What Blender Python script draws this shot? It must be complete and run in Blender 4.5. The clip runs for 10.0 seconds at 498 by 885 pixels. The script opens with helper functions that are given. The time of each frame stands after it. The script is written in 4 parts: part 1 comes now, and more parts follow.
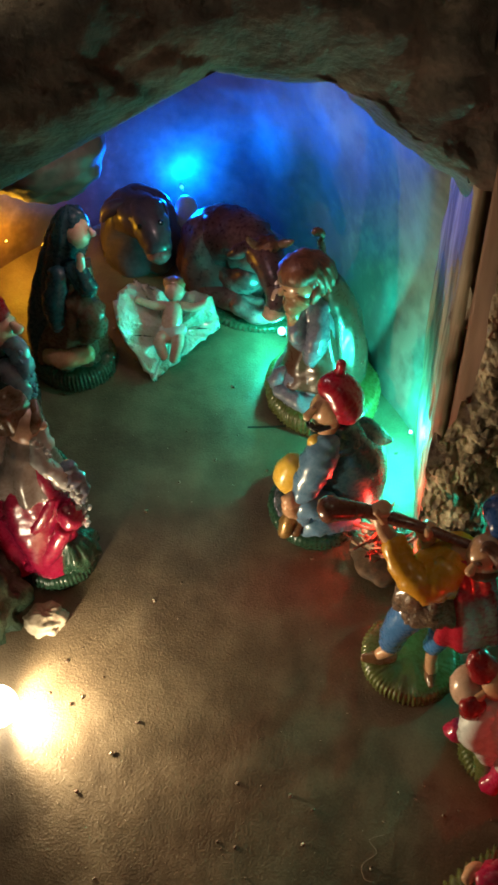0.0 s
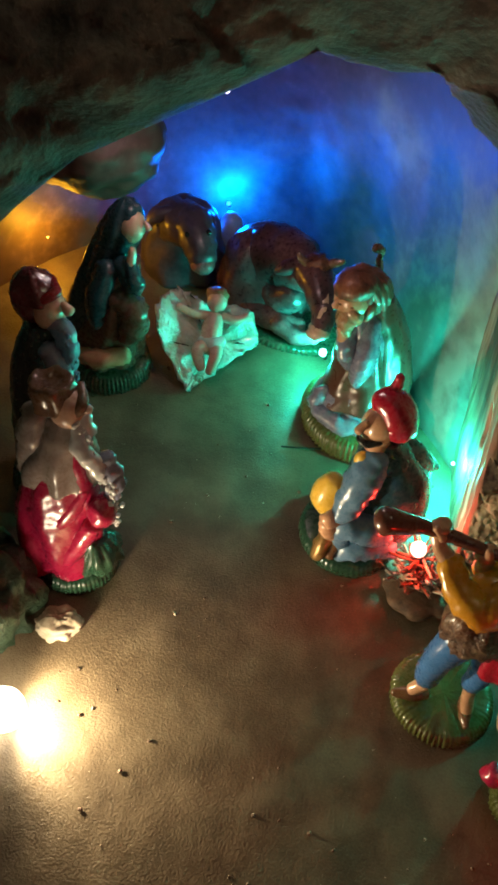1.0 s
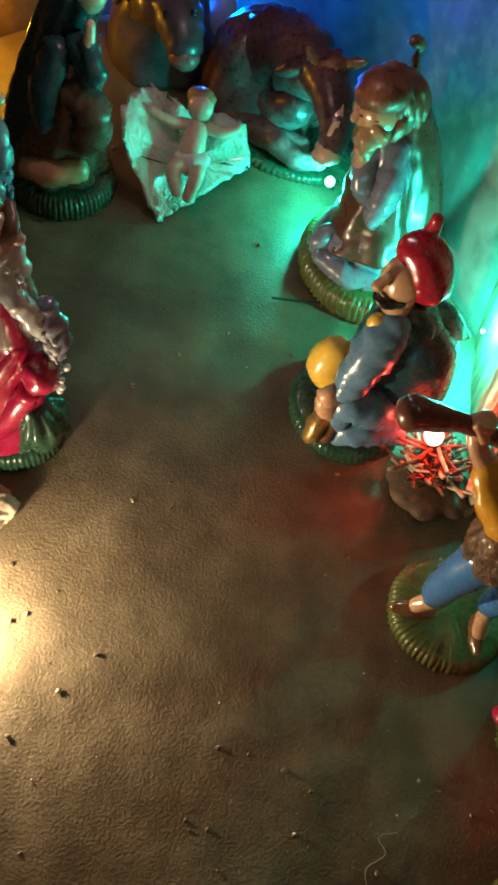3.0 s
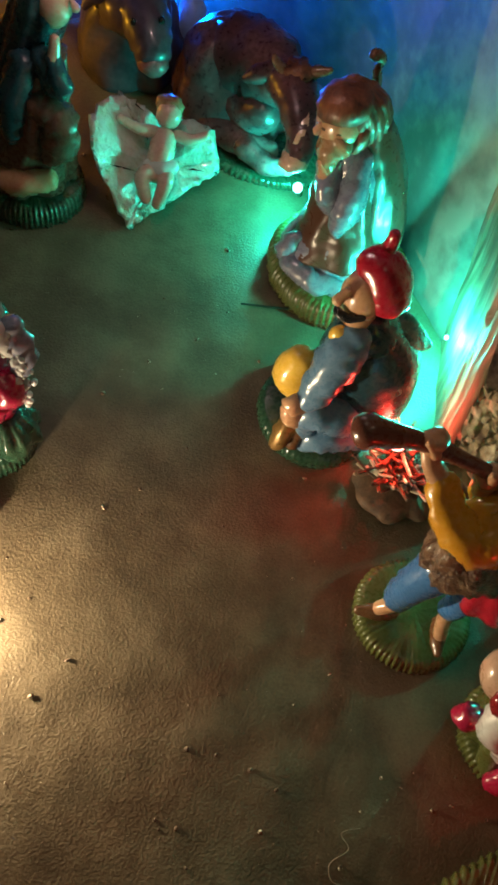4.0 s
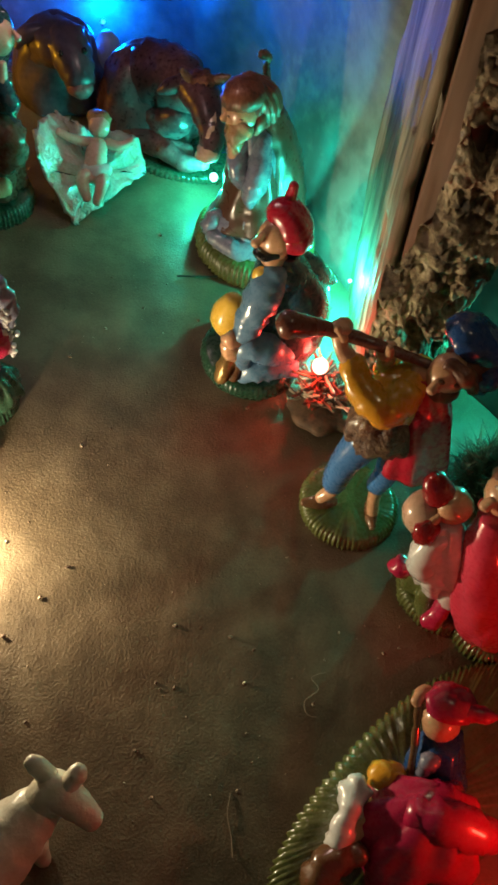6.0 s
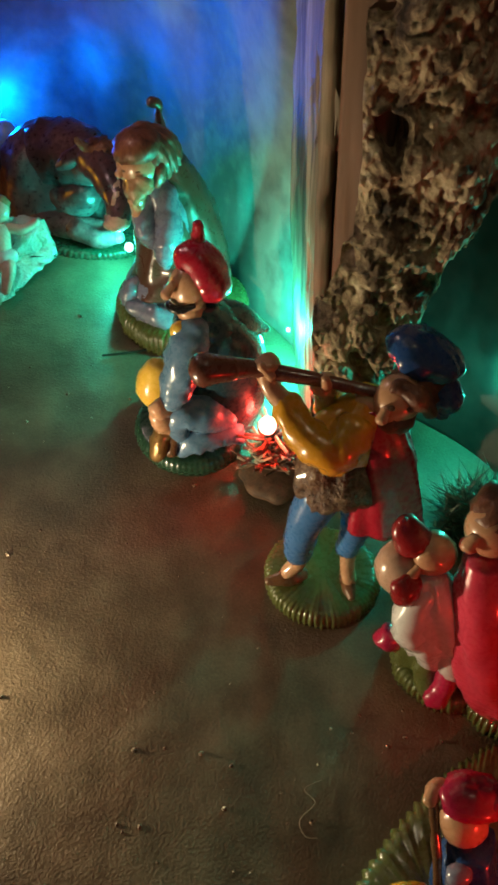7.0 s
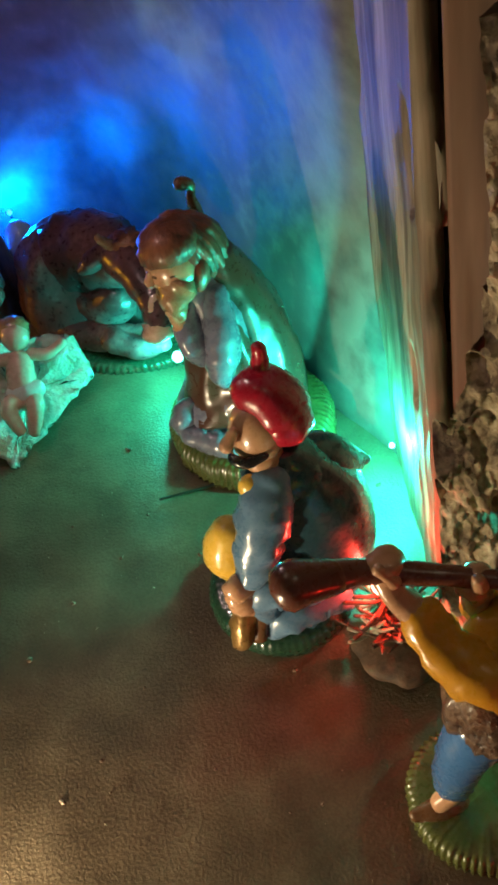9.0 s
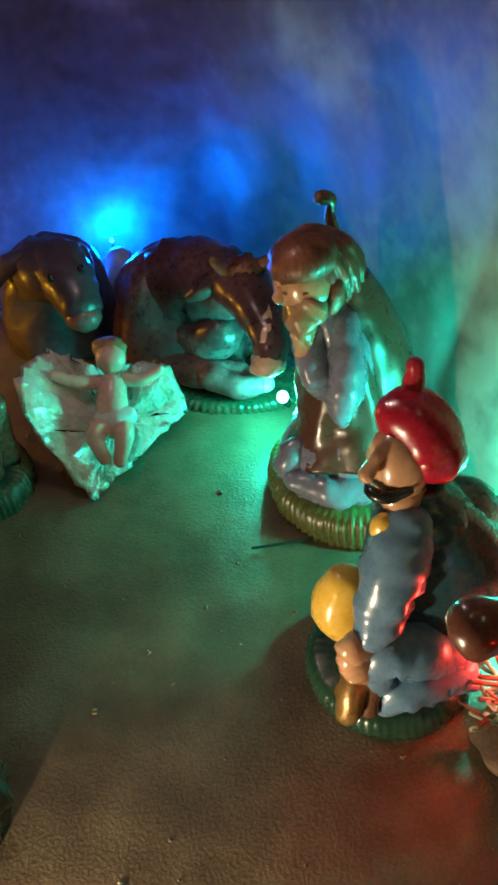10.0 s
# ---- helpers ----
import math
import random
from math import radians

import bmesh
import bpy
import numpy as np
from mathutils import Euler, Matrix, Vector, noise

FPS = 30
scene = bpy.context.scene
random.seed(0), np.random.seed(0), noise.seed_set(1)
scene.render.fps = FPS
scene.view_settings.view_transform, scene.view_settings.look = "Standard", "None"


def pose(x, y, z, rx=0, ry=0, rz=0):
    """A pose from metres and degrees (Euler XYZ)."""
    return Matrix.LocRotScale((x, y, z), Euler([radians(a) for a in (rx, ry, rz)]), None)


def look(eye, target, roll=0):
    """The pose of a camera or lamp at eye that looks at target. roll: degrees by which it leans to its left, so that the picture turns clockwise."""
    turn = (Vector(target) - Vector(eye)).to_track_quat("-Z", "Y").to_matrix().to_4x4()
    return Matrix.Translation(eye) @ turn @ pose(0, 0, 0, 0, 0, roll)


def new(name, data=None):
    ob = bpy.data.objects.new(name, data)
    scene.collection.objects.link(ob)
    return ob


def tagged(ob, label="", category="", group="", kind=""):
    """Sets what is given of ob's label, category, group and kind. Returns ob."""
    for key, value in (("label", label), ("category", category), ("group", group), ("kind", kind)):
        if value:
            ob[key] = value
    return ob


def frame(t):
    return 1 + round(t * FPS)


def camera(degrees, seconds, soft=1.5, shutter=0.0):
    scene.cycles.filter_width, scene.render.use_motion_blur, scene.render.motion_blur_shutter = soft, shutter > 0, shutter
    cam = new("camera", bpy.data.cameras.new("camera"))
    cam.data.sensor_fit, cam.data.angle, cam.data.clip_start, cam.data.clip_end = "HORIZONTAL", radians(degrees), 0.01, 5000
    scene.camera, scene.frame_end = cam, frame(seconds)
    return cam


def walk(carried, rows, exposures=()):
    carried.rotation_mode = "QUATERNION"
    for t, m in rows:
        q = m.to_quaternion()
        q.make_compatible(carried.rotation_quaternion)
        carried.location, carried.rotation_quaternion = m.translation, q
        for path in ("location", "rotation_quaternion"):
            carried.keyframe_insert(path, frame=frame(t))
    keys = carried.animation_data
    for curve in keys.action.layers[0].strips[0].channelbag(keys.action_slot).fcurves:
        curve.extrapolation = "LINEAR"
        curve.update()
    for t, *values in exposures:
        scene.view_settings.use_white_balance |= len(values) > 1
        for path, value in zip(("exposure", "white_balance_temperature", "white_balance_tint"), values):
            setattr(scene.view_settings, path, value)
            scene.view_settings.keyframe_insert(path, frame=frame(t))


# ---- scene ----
cam = camera(31.5, 10.0, soft=3.0)
# seconds, place of the eye, what it looks at, roll
PATH = [
    (0, (0.056, -0.156, 0.383), (-0.05, 1.171, -1.109), -3.4),
    (0.5, (0.047, -0.193, 0.39), (-0.024, 1.288, -0.952), 0.9),
    (1, (0.026, -0.163, 0.354), (-0.032, 1.269, -1.041), 3.4),
    (1.5, (0.02, -0.143, 0.344), (-0.028, 1.224, -1.115), 4.6),
    (2, (0.015, -0.131, 0.331), (-0.026, 1.177, -1.181), 5.0),
    (2.5, (0.016, -0.123, 0.317), (-0.003, 1.14, -1.234), 6.5),
    (3, (0.021, -0.101, 0.3), (0.06, 1.062, -1.327), 9.5),
    (3.2, (0.025, -0.099, 0.308), (0.08, 1.04, -1.335), 10.2),
    (4.3, (0.028, -0.095, 0.316), (0.1, 1.031, -1.336), 10.1),
    (4.5, (0.025, -0.102, 0.321), (0.091, 1.025, -1.329), 9.4),
    (5, (0.016, -0.122, 0.336), (0.09, 1.023, -1.302), 8.8),
    (5.5, (0.015, -0.151, 0.338), (0.16, 1.029, -1.271), 9.1),
    (6, (0.026, -0.179, 0.336), (0.21, 1.049, -1.232), 7.7),
    (6.2, (0.028, -0.185, 0.334), (0.23, 1.101, -1.184), 6.8),
    (7.3, (0.06, -0.142, 0.272), (0.231, 1.283, -1.121), -5.1),
    (7.5, (0.057, -0.129, 0.265), (0.225, 1.304, -1.12), -6.7),
    (8, (0.05, -0.104, 0.259), (0.16, 1.348, -1.113), -9.8),
    (8.5, (0.059, -0.08, 0.261), (0.081, 1.385, -1.101), -12.9),
    (9, (0.067, -0.065, 0.259), (0.069, 1.416, -1.084), -13.8),
    (9.5, (0.052, -0.062, 0.24), (0.09, 1.522, -0.98), -11.5),
    (10, (0.038, -0.049, 0.228), (0.01, 1.579, -0.934), -8.8),
]
walk(cam, [(t, look(eye, target, roll)) for t, eye, target, roll in PATH], exposures=[(0.0, 0.0), (10.0, 0.0)])

# ---- light ----
world = bpy.data.worlds.new("world")
scene.world = world
world.use_nodes = True
bg = world.node_tree.nodes["Background"]
bg.inputs[0].default_value = (0.55, 0.5, 0.42, 1)
bg.inputs[1].default_value = 0.004


def glow(name, where, watts, colour, size=0.003, aim=None):
    """The light of one bulb; with aim, a wide beam."""
    data = bpy.data.lights.new(name, "SPOT" if aim else "POINT")
    if aim:
        data.spot_size, data.spot_blend = radians(168), 0.9
    data.energy, data.color, data.shadow_soft_size = watts, colour, size
    ob = new(name, data)
    ob.location = where
    if aim:
        ob.rotation_euler = Vector(aim).to_track_quat("-Z", "Y").to_euler()
    return ob


ROSE = (1.0, 0.66, 0.62)
WARM, GREEN, BLUE, RED, YELLOW = (1.0, 0.80, 0.50), (0.02, 1.0, 0.72), (0.0, 0.14, 1.0), (1.0, 0.02, 0.01), (1.0, 0.46, 0.02)
LAMPS = [  # colour, place of the bulb, watts, bulb radius in mm, way of its socket, way that a directed bulb shines
    ("warm", WARM, (-0.074, 0.010, 0.023), 1.2, 9.0, (-1, 0.05, -0.1), (0.96, 0.08, 0.04)),
    ("warm", WARM, (-0.026, 0.080, 0.328), 2.4, 5.0, (0, -0.5, 0.8), (0, 0.9, 0.3)),
    ("warm", WARM, (0.136, 0.005, 0.325), 0.035, 6.0, (0, 0.8, 0.5), None),
    # unseen fill bulb added under the roof to tint ox and wall pink
    ("rose", ROSE, (-0.005, 0.180, 0.212), 0.13, 2.0, (0, 0, 1), None),
    # no bulb is seen here: added to warm the upper right wall
    ("warm", WARM, (0.105, 0.215, 0.262), 0.02, 2.0, (0, 0, 1), None),
    ("green", GREEN, (0.048, 0.2215, 0.053), 0.27, 2.2, (0.3, 0.5, -1), None),
    ("green", GREEN, (0.1145, 0.150, 0.047), 0.52, 1.0, (0.3, 0.6, -1), None),
    ("green", GREEN, (0.198, 0.094, 0.049), 0.26, 2.0, (0.5, 0.5, -0.6), None),
    ("blue", BLUE, (-0.015, 0.3265, 0.080), 0.82, 1.2, (0, 0.4, -1), None),
    ("red", RED, (0.0975, 0.105, 0.0330), 0.10, 3.8, (0.3, 0.3, -1), None),
    ("red", RED, (0.172, -0.120, 0.032), 0.13, 2.0, (1, 0, -0.5), None),
    ("yellow", YELLOW, (-0.114, 0.272, 0.080), 0.09, 0.5, (-1, 0.5, -0.5), None),
]


# ---- materials ----
def nodes_of(name):
    m = bpy.data.materials.new(name)
    m.use_nodes = True
    return m, m.node_tree.nodes, m.node_tree.links, m.node_tree.nodes["Principled BSDF"]


def surface(name, colours, rough=0.5, scale=40.0, bump=0.2, fine=400.0, coat=0.0, metal=0.0, detail=6.0, depth=0.001, stretch=(1, 1, 1), rough_var=0.1, grain=0.35):
    """A mottled surface: two scales of noise over a ramp of colours, with relief."""
    m, n, l, p = nodes_of(name)
    at = n.new("ShaderNodeTexCoord")
    mp = n.new("ShaderNodeMapping")
    mp.inputs["Scale"].default_value = stretch
    l.new(at.outputs["Object"], mp.inputs["Vector"])
    big = n.new("ShaderNodeTexNoise")
    big.inputs["Scale"].default_value, big.inputs["Detail"].default_value = scale, detail
    small = n.new("ShaderNodeTexNoise")
    small.inputs["Scale"].default_value, small.inputs["Detail"].default_value = fine, 4
    for t in (big, small):
        l.new(mp.outputs[0], t.inputs["Vector"])
    mix = n.new("ShaderNodeMath")
    mix.operation = "MULTIPLY_ADD"
    mix.inputs[1].default_value = grain
    l.new(small.outputs[0], mix.inputs[0])
    l.new(big.outputs[0], mix.inputs[2])
    ramp = n.new("ShaderNodeValToRGB")
    e = ramp.color_ramp.elements
    while len(e) < len(colours):
        e.new(0.5)
    for i, c in enumerate(colours):
        e[i].position = 0.28 + grain * 0.5 + 0.42 * i / max(1, len(colours) - 1)
        e[i].color = (*c, 1)
    l.new(mix.outputs[0], ramp.inputs[0])
    l.new(ramp.outputs[0], p.inputs["Base Color"])
    r = n.new("ShaderNodeMath")
    r.operation = "MULTIPLY_ADD"
    r.inputs[1].default_value, r.inputs[2].default_value = rough_var * 2, rough - rough_var
    l.new(small.outputs[0], r.inputs[0])
    l.new(r.outputs[0], p.inputs["Roughness"])
    p.inputs["Metallic"].default_value = metal
    p.inputs["Coat Weight"].default_value = coat
    p.inputs["Coat Roughness"].default_value = 0.12
    if bump:
        b = n.new("ShaderNodeBump")
        b.inputs["Strength"].default_value, b.inputs["Distance"].default_value = bump, depth
        l.new(mix.outputs[0], b.inputs["Height"])
        l.new(b.outputs[0], p.inputs["Normal"])
    return m


def paint(name, c, rough=0.28, coat=0.8, var=0.12):
    dark = tuple(v * (1 - var) for v in c)
    light = tuple(min(1, v * (1 + var)) for v in c)
    return surface(name, [dark, c, light], rough, 90, 0.2, 500, coat, depth=0.0006, grain=0.1)


def lit(name, colour, power):
    m, n, l, p = nodes_of(name)
    p.inputs["Base Color"].default_value = (*colour, 1)
    p.inputs["Emission Color"].default_value = (*colour, 1)
    p.inputs["Emission Strength"].default_value = power
    p.inputs["Roughness"].default_value = 0.2
    return m


GROUND = surface("kraft_paper", [(0.085, 0.060, 0.035), (0.135, 0.098, 0.058), (0.20, 0.152, 0.095)], 0.42, 46, 0.95, 1000, detail=10, depth=0.0009, rough_var=0.28, grain=0.40)
WALLPAPER = surface("rock_paper", [(0.022, 0.012, 0.011), (0.055, 0.030, 0.026), (0.090, 0.052, 0.045), (0.18, 0.115, 0.095)], 0.55, 7, 0.3, 160, detail=5, depth=0.0015)


def add_stain(m, where, radius, colour, strength, turn=40):
    """A pale blotch with a ragged edge."""
    n, l = m.node_tree.nodes, m.node_tree.links
    p = n["Principled BSDF"]
    old = p.inputs["Base Color"].links[0].from_socket
    at = n.new("ShaderNodeTexCoord")
    mp = n.new("ShaderNodeMapping")
    mp.vector_type = "TEXTURE"
    mp.inputs["Location"].default_value, mp.inputs["Scale"].default_value = where, radius
    mp.inputs["Rotation"].default_value = (0, radians(turn), 0)
    l.new(at.outputs["Object"], mp.inputs["Vector"])
    g = n.new("ShaderNodeTexGradient")
    g.gradient_type = "SPHERICAL"
    l.new(mp.outputs[0], g.inputs[0])
    tex = n.new("ShaderNodeTexNoise")
    tex.inputs["Scale"].default_value, tex.inputs["Detail"].default_value = 70, 8
    l.new(at.outputs["Object"], tex.inputs["Vector"])
    k = n.new("ShaderNodeMath")
    k.operation = "MULTIPLY"
    l.new(g.outputs["Fac"], k.inputs[0])
    l.new(tex.outputs[0], k.inputs[1])
    r = n.new("ShaderNodeMapRange")
    r.inputs["From Min"].default_value, r.inputs["From Max"].default_value, r.inputs["To Max"].default_value = 0.12, 0.42, strength
    l.new(k.outputs[0], r.inputs["Value"])
    mix = n.new("ShaderNodeMix")
    mix.data_type = "RGBA"
    l.new(r.outputs[0], mix.inputs["Factor"])
    l.new(old, mix.inputs["A"])
    mix.inputs["B"].default_value = (*colour, 1)
    l.new(mix.outputs["Result"], p.inputs["Base Color"])


add_stain(WALLPAPER, (0.074, 0.275, 0.155), (0.055, 0.05, 0.024), (0.36, 0.27, 0.24), 0.5)
add_stain(WALLPAPER, (-0.01, 0.33, 0.20), (0.06, 0.05, 0.03), (0.34, 0.27, 0.25), 0.6)
add_stain(WALLPAPER, (0.116, 0.19, 0.07), (0.034, 0.060, 0.13), (0.30, 0.31, 0.27), 0.6, 0)
CORK = surface("cork_bark", [(0.020, 0.013, 0.009), (0.13, 0.088, 0.05), (0.40, 0.31, 0.19), (0.66, 0.57, 0.40)], 0.75, 70, 1.0, 420, detail=9, depth=0.004)
ROOFBARK = surface("dark_bark", [(0.015, 0.012, 0.01), (0.06, 0.048, 0.038), (0.13, 0.10, 0.075)], 0.8, 45, 1.0, 300, detail=9, depth=0.004)
WOOD = surface("split_wood", [(0.06, 0.042, 0.026), (0.21, 0.165, 0.105), (0.44, 0.37, 0.26)], 0.6, 130, 0.4, 700, detail=7, depth=0.0008, stretch=(1, 1, 0.06))
BROWNWOOD = surface("inner_bark", [(0.10, 0.05, 0.03), (0.20, 0.105, 0.06), (0.28, 0.16, 0.10)], 0.65, 60, 0.5, 300, depth=0.001, stretch=(1, 1, 0.1))
STONE = surface("pale_stone", [(0.30, 0.24, 0.16), (0.50, 0.42, 0.30), (0.62, 0.54, 0.42)], 0.7, 60, 0.6, 400)
MOSS = surface("dark_moss", [(0.01, 0.02, 0.012), (0.03, 0.06, 0.035), (0.07, 0.12, 0.07)], 0.35, 80, 0.9, 500, 0.3, depth=0.003)
PLASTER = surface("room_plaster", [(0.40, 0.37, 0.33), (0.50, 0.47, 0.42)], 0.8, 2, 0.1, 60)
TABLE = surface("table_wood", [(0.10, 0.06, 0.035), (0.18, 0.11, 0.06)], 0.5, 6, 0.2, 80, stretch=(0.1, 1, 1))
BASEGREEN = paint("olive_green", (0.10, 0.115, 0.032))
DEEPGREEN = paint("deep_green", (0.020, 0.060, 0.034))
SKIN = paint("skin_paint", (0.62, 0.34, 0.19))
PALESKIN = paint("pale_skin_paint", (0.66, 0.42, 0.30))
TEAL = paint("dark_teal", (0.018, 0.055, 0.075))
SKY = paint("blue_grey", (0.13, 0.24, 0.37))
JEANS = paint("bright_blue", (0.06, 0.19, 0.46))
HATBLUE = paint("hat_blue", (0.02, 0.07, 0.23))
CRIMSON = paint("crimson", (0.42, 0.012, 0.062))
DARKRED = paint("dark_red", (0.30, 0.012, 0.016))
SCARLET = paint("scarlet", (0.46, 0.012, 0.034))
PINK = paint("rose_red", (0.74, 0.055, 0.11))
YOLK = paint("yolk_yellow", (0.72, 0.34, 0.025))
CORN = paint("corn_yellow", (0.86, 0.54, 0.08))
WINE = paint("wine_red", (0.11, 0.012, 0.014))
BLACK = paint("black_paint", (0.012, 0.011, 0.012))
BROWN = paint("brown_paint", (0.14, 0.065, 0.028))
HAIR = surface("hair_brown", [(0.05, 0.016, 0.008), (0.16, 0.055, 0.026), (0.27, 0.10, 0.05)], 0.42, 160, 1.0, 900, 0.2, stretch=(1, 1, 0.3))
FLEECE = surface("fleece_brown", [(0.04, 0.02, 0.012), (0.14, 0.07, 0.035), (0.30, 0.19, 0.11)], 0.3, 260, 1.0, 900, 0.5, depth=0.003)
BRONZE = surface("bronze_paint", [(0.20, 0.10, 0.03), (0.45, 0.27, 0.09)], 0.3, 150, 0.4, 700, 0.4, 0.5)
GREYBLUE = paint("tunic_grey", (0.20, 0.21, 0.29))
CLOAK = paint("cloak_brown", (0.095, 0.038, 0.022), 0.3, 0.6)
DOLLSKIN = paint("doll_skin", (0.74, 0.48, 0.38))
IVORY = paint("ivory", (0.46, 0.38, 0.28))
MAUVE = paint("mauve_brown", (0.36, 0.29, 0.26))
UMBER = paint("umber", (0.17, 0.09, 0.05))
LACE = paint("lace_white", (0.62, 0.62, 0.62))
TAN = paint("tan_felt", (0.36, 0.21, 0.11))
SKIRT = paint("russet_skirt", (0.13, 0.070, 0.045))
WOODEN = paint("red_brown_wood", (0.16, 0.055, 0.035))
WHITE = paint("white_paint", (0.72, 0.72, 0.70), var=0.08)
WOOL = surface("white_plastic", [(0.66, 0.58, 0.42), (0.82, 0.76, 0.62)], 0.4, 160, 0.7, 500, 0.2)
STRAW = surface("varnished_straw", [(0.72, 0.66, 0.50), (0.84, 0.80, 0.72), (0.93, 0.91, 0.88)], 0.12, 120, 1.0, 520, 1.0, depth=0.0022, grain=0.5)
OXHIDE = surface("ox_hide", [(0.035, 0.018, 0.022), (0.12, 0.05, 0.055), (0.36, 0.20, 0.20)], 0.3, 34, 0.5, 400, 0.2)
GREYHIDE = surface("donkey_hide", [(0.035, 0.03, 0.045), (0.13, 0.10, 0.13)], 0.38, 60, 0.5, 400, 0.2)
TWIG = surface("twig", [(0.05, 0.028, 0.015), (0.16, 0.09, 0.05)], 0.7, 200, 0.6, 900)
PLASTIC = surface("frosted_plastic", [(0.30, 0.42, 0.50), (0.45, 0.55, 0.62)], 0.3, 90, 0.2, 500, 0.3)
WIRE = paint("green_wire", (0.008, 0.022, 0.014), 0.4, 0.2)
STRAW.node_tree.nodes["Principled BSDF"].inputs["Transmission Weight"].default_value = 0.3
EMIT = {"rose": lit("rose_fill_bulb", (1, 0.7, 0.62), 8), "warm": lit("warm_bulb", (1, 0.86, 0.62), 14), "green": lit("green_bulb", (0.35, 1.0, 0.85), 5), "blue": lit("blue_bulb", (0.08, 0.5, 1.0), 1.6), "red": lit("red_bulb", (1.0, 0.32, 0.24), 7), "yellow": lit("yellow_bulb", (1.0, 0.7, 0.1), 10)}


# ---- building helpers ----
def ground_z(x, y):
    return -0.075 * x + 0.1484 * y + 0.0023


def link_mesh(name, bm, mats, parent=None, smooth=True, label=""):
    me = bpy.data.meshes.new(name)
    bm.normal_update()
    bm.to_mesh(me)
    bm.free()
    for m in mats:
        me.materials.append(m)
    if smooth:
        me.polygons.foreach_set("use_smooth", [True] * len(me.polygons))
    ob = new(name, me)
    if parent:
        ob.parent = parent
    if label:
        ob["label"] = label
    return ob


def part(name, bm, material, parent, label=""):
    return link_mesh(name, bm, [material], parent, True, label)


def smooth_path(points, sub):
    """Catmull-Rom samples through rows of numbers."""
    p = [np.array(q, float) for q in points]
    out = []
    for i in range(len(p) - 1):
        a, b, c, d = p[max(0, i - 1)], p[i], p[i + 1], p[min(len(p) - 1, i + 2)]
        for k in range(sub):
            t = k / sub
            out.append(0.5 * (2 * b + (c - a) * t + (2 * a - 5 * b + 4 * c - d) * t * t + (3 * b - a - 3 * c + d) * t ** 3))
    out.append(p[-1])
    return out


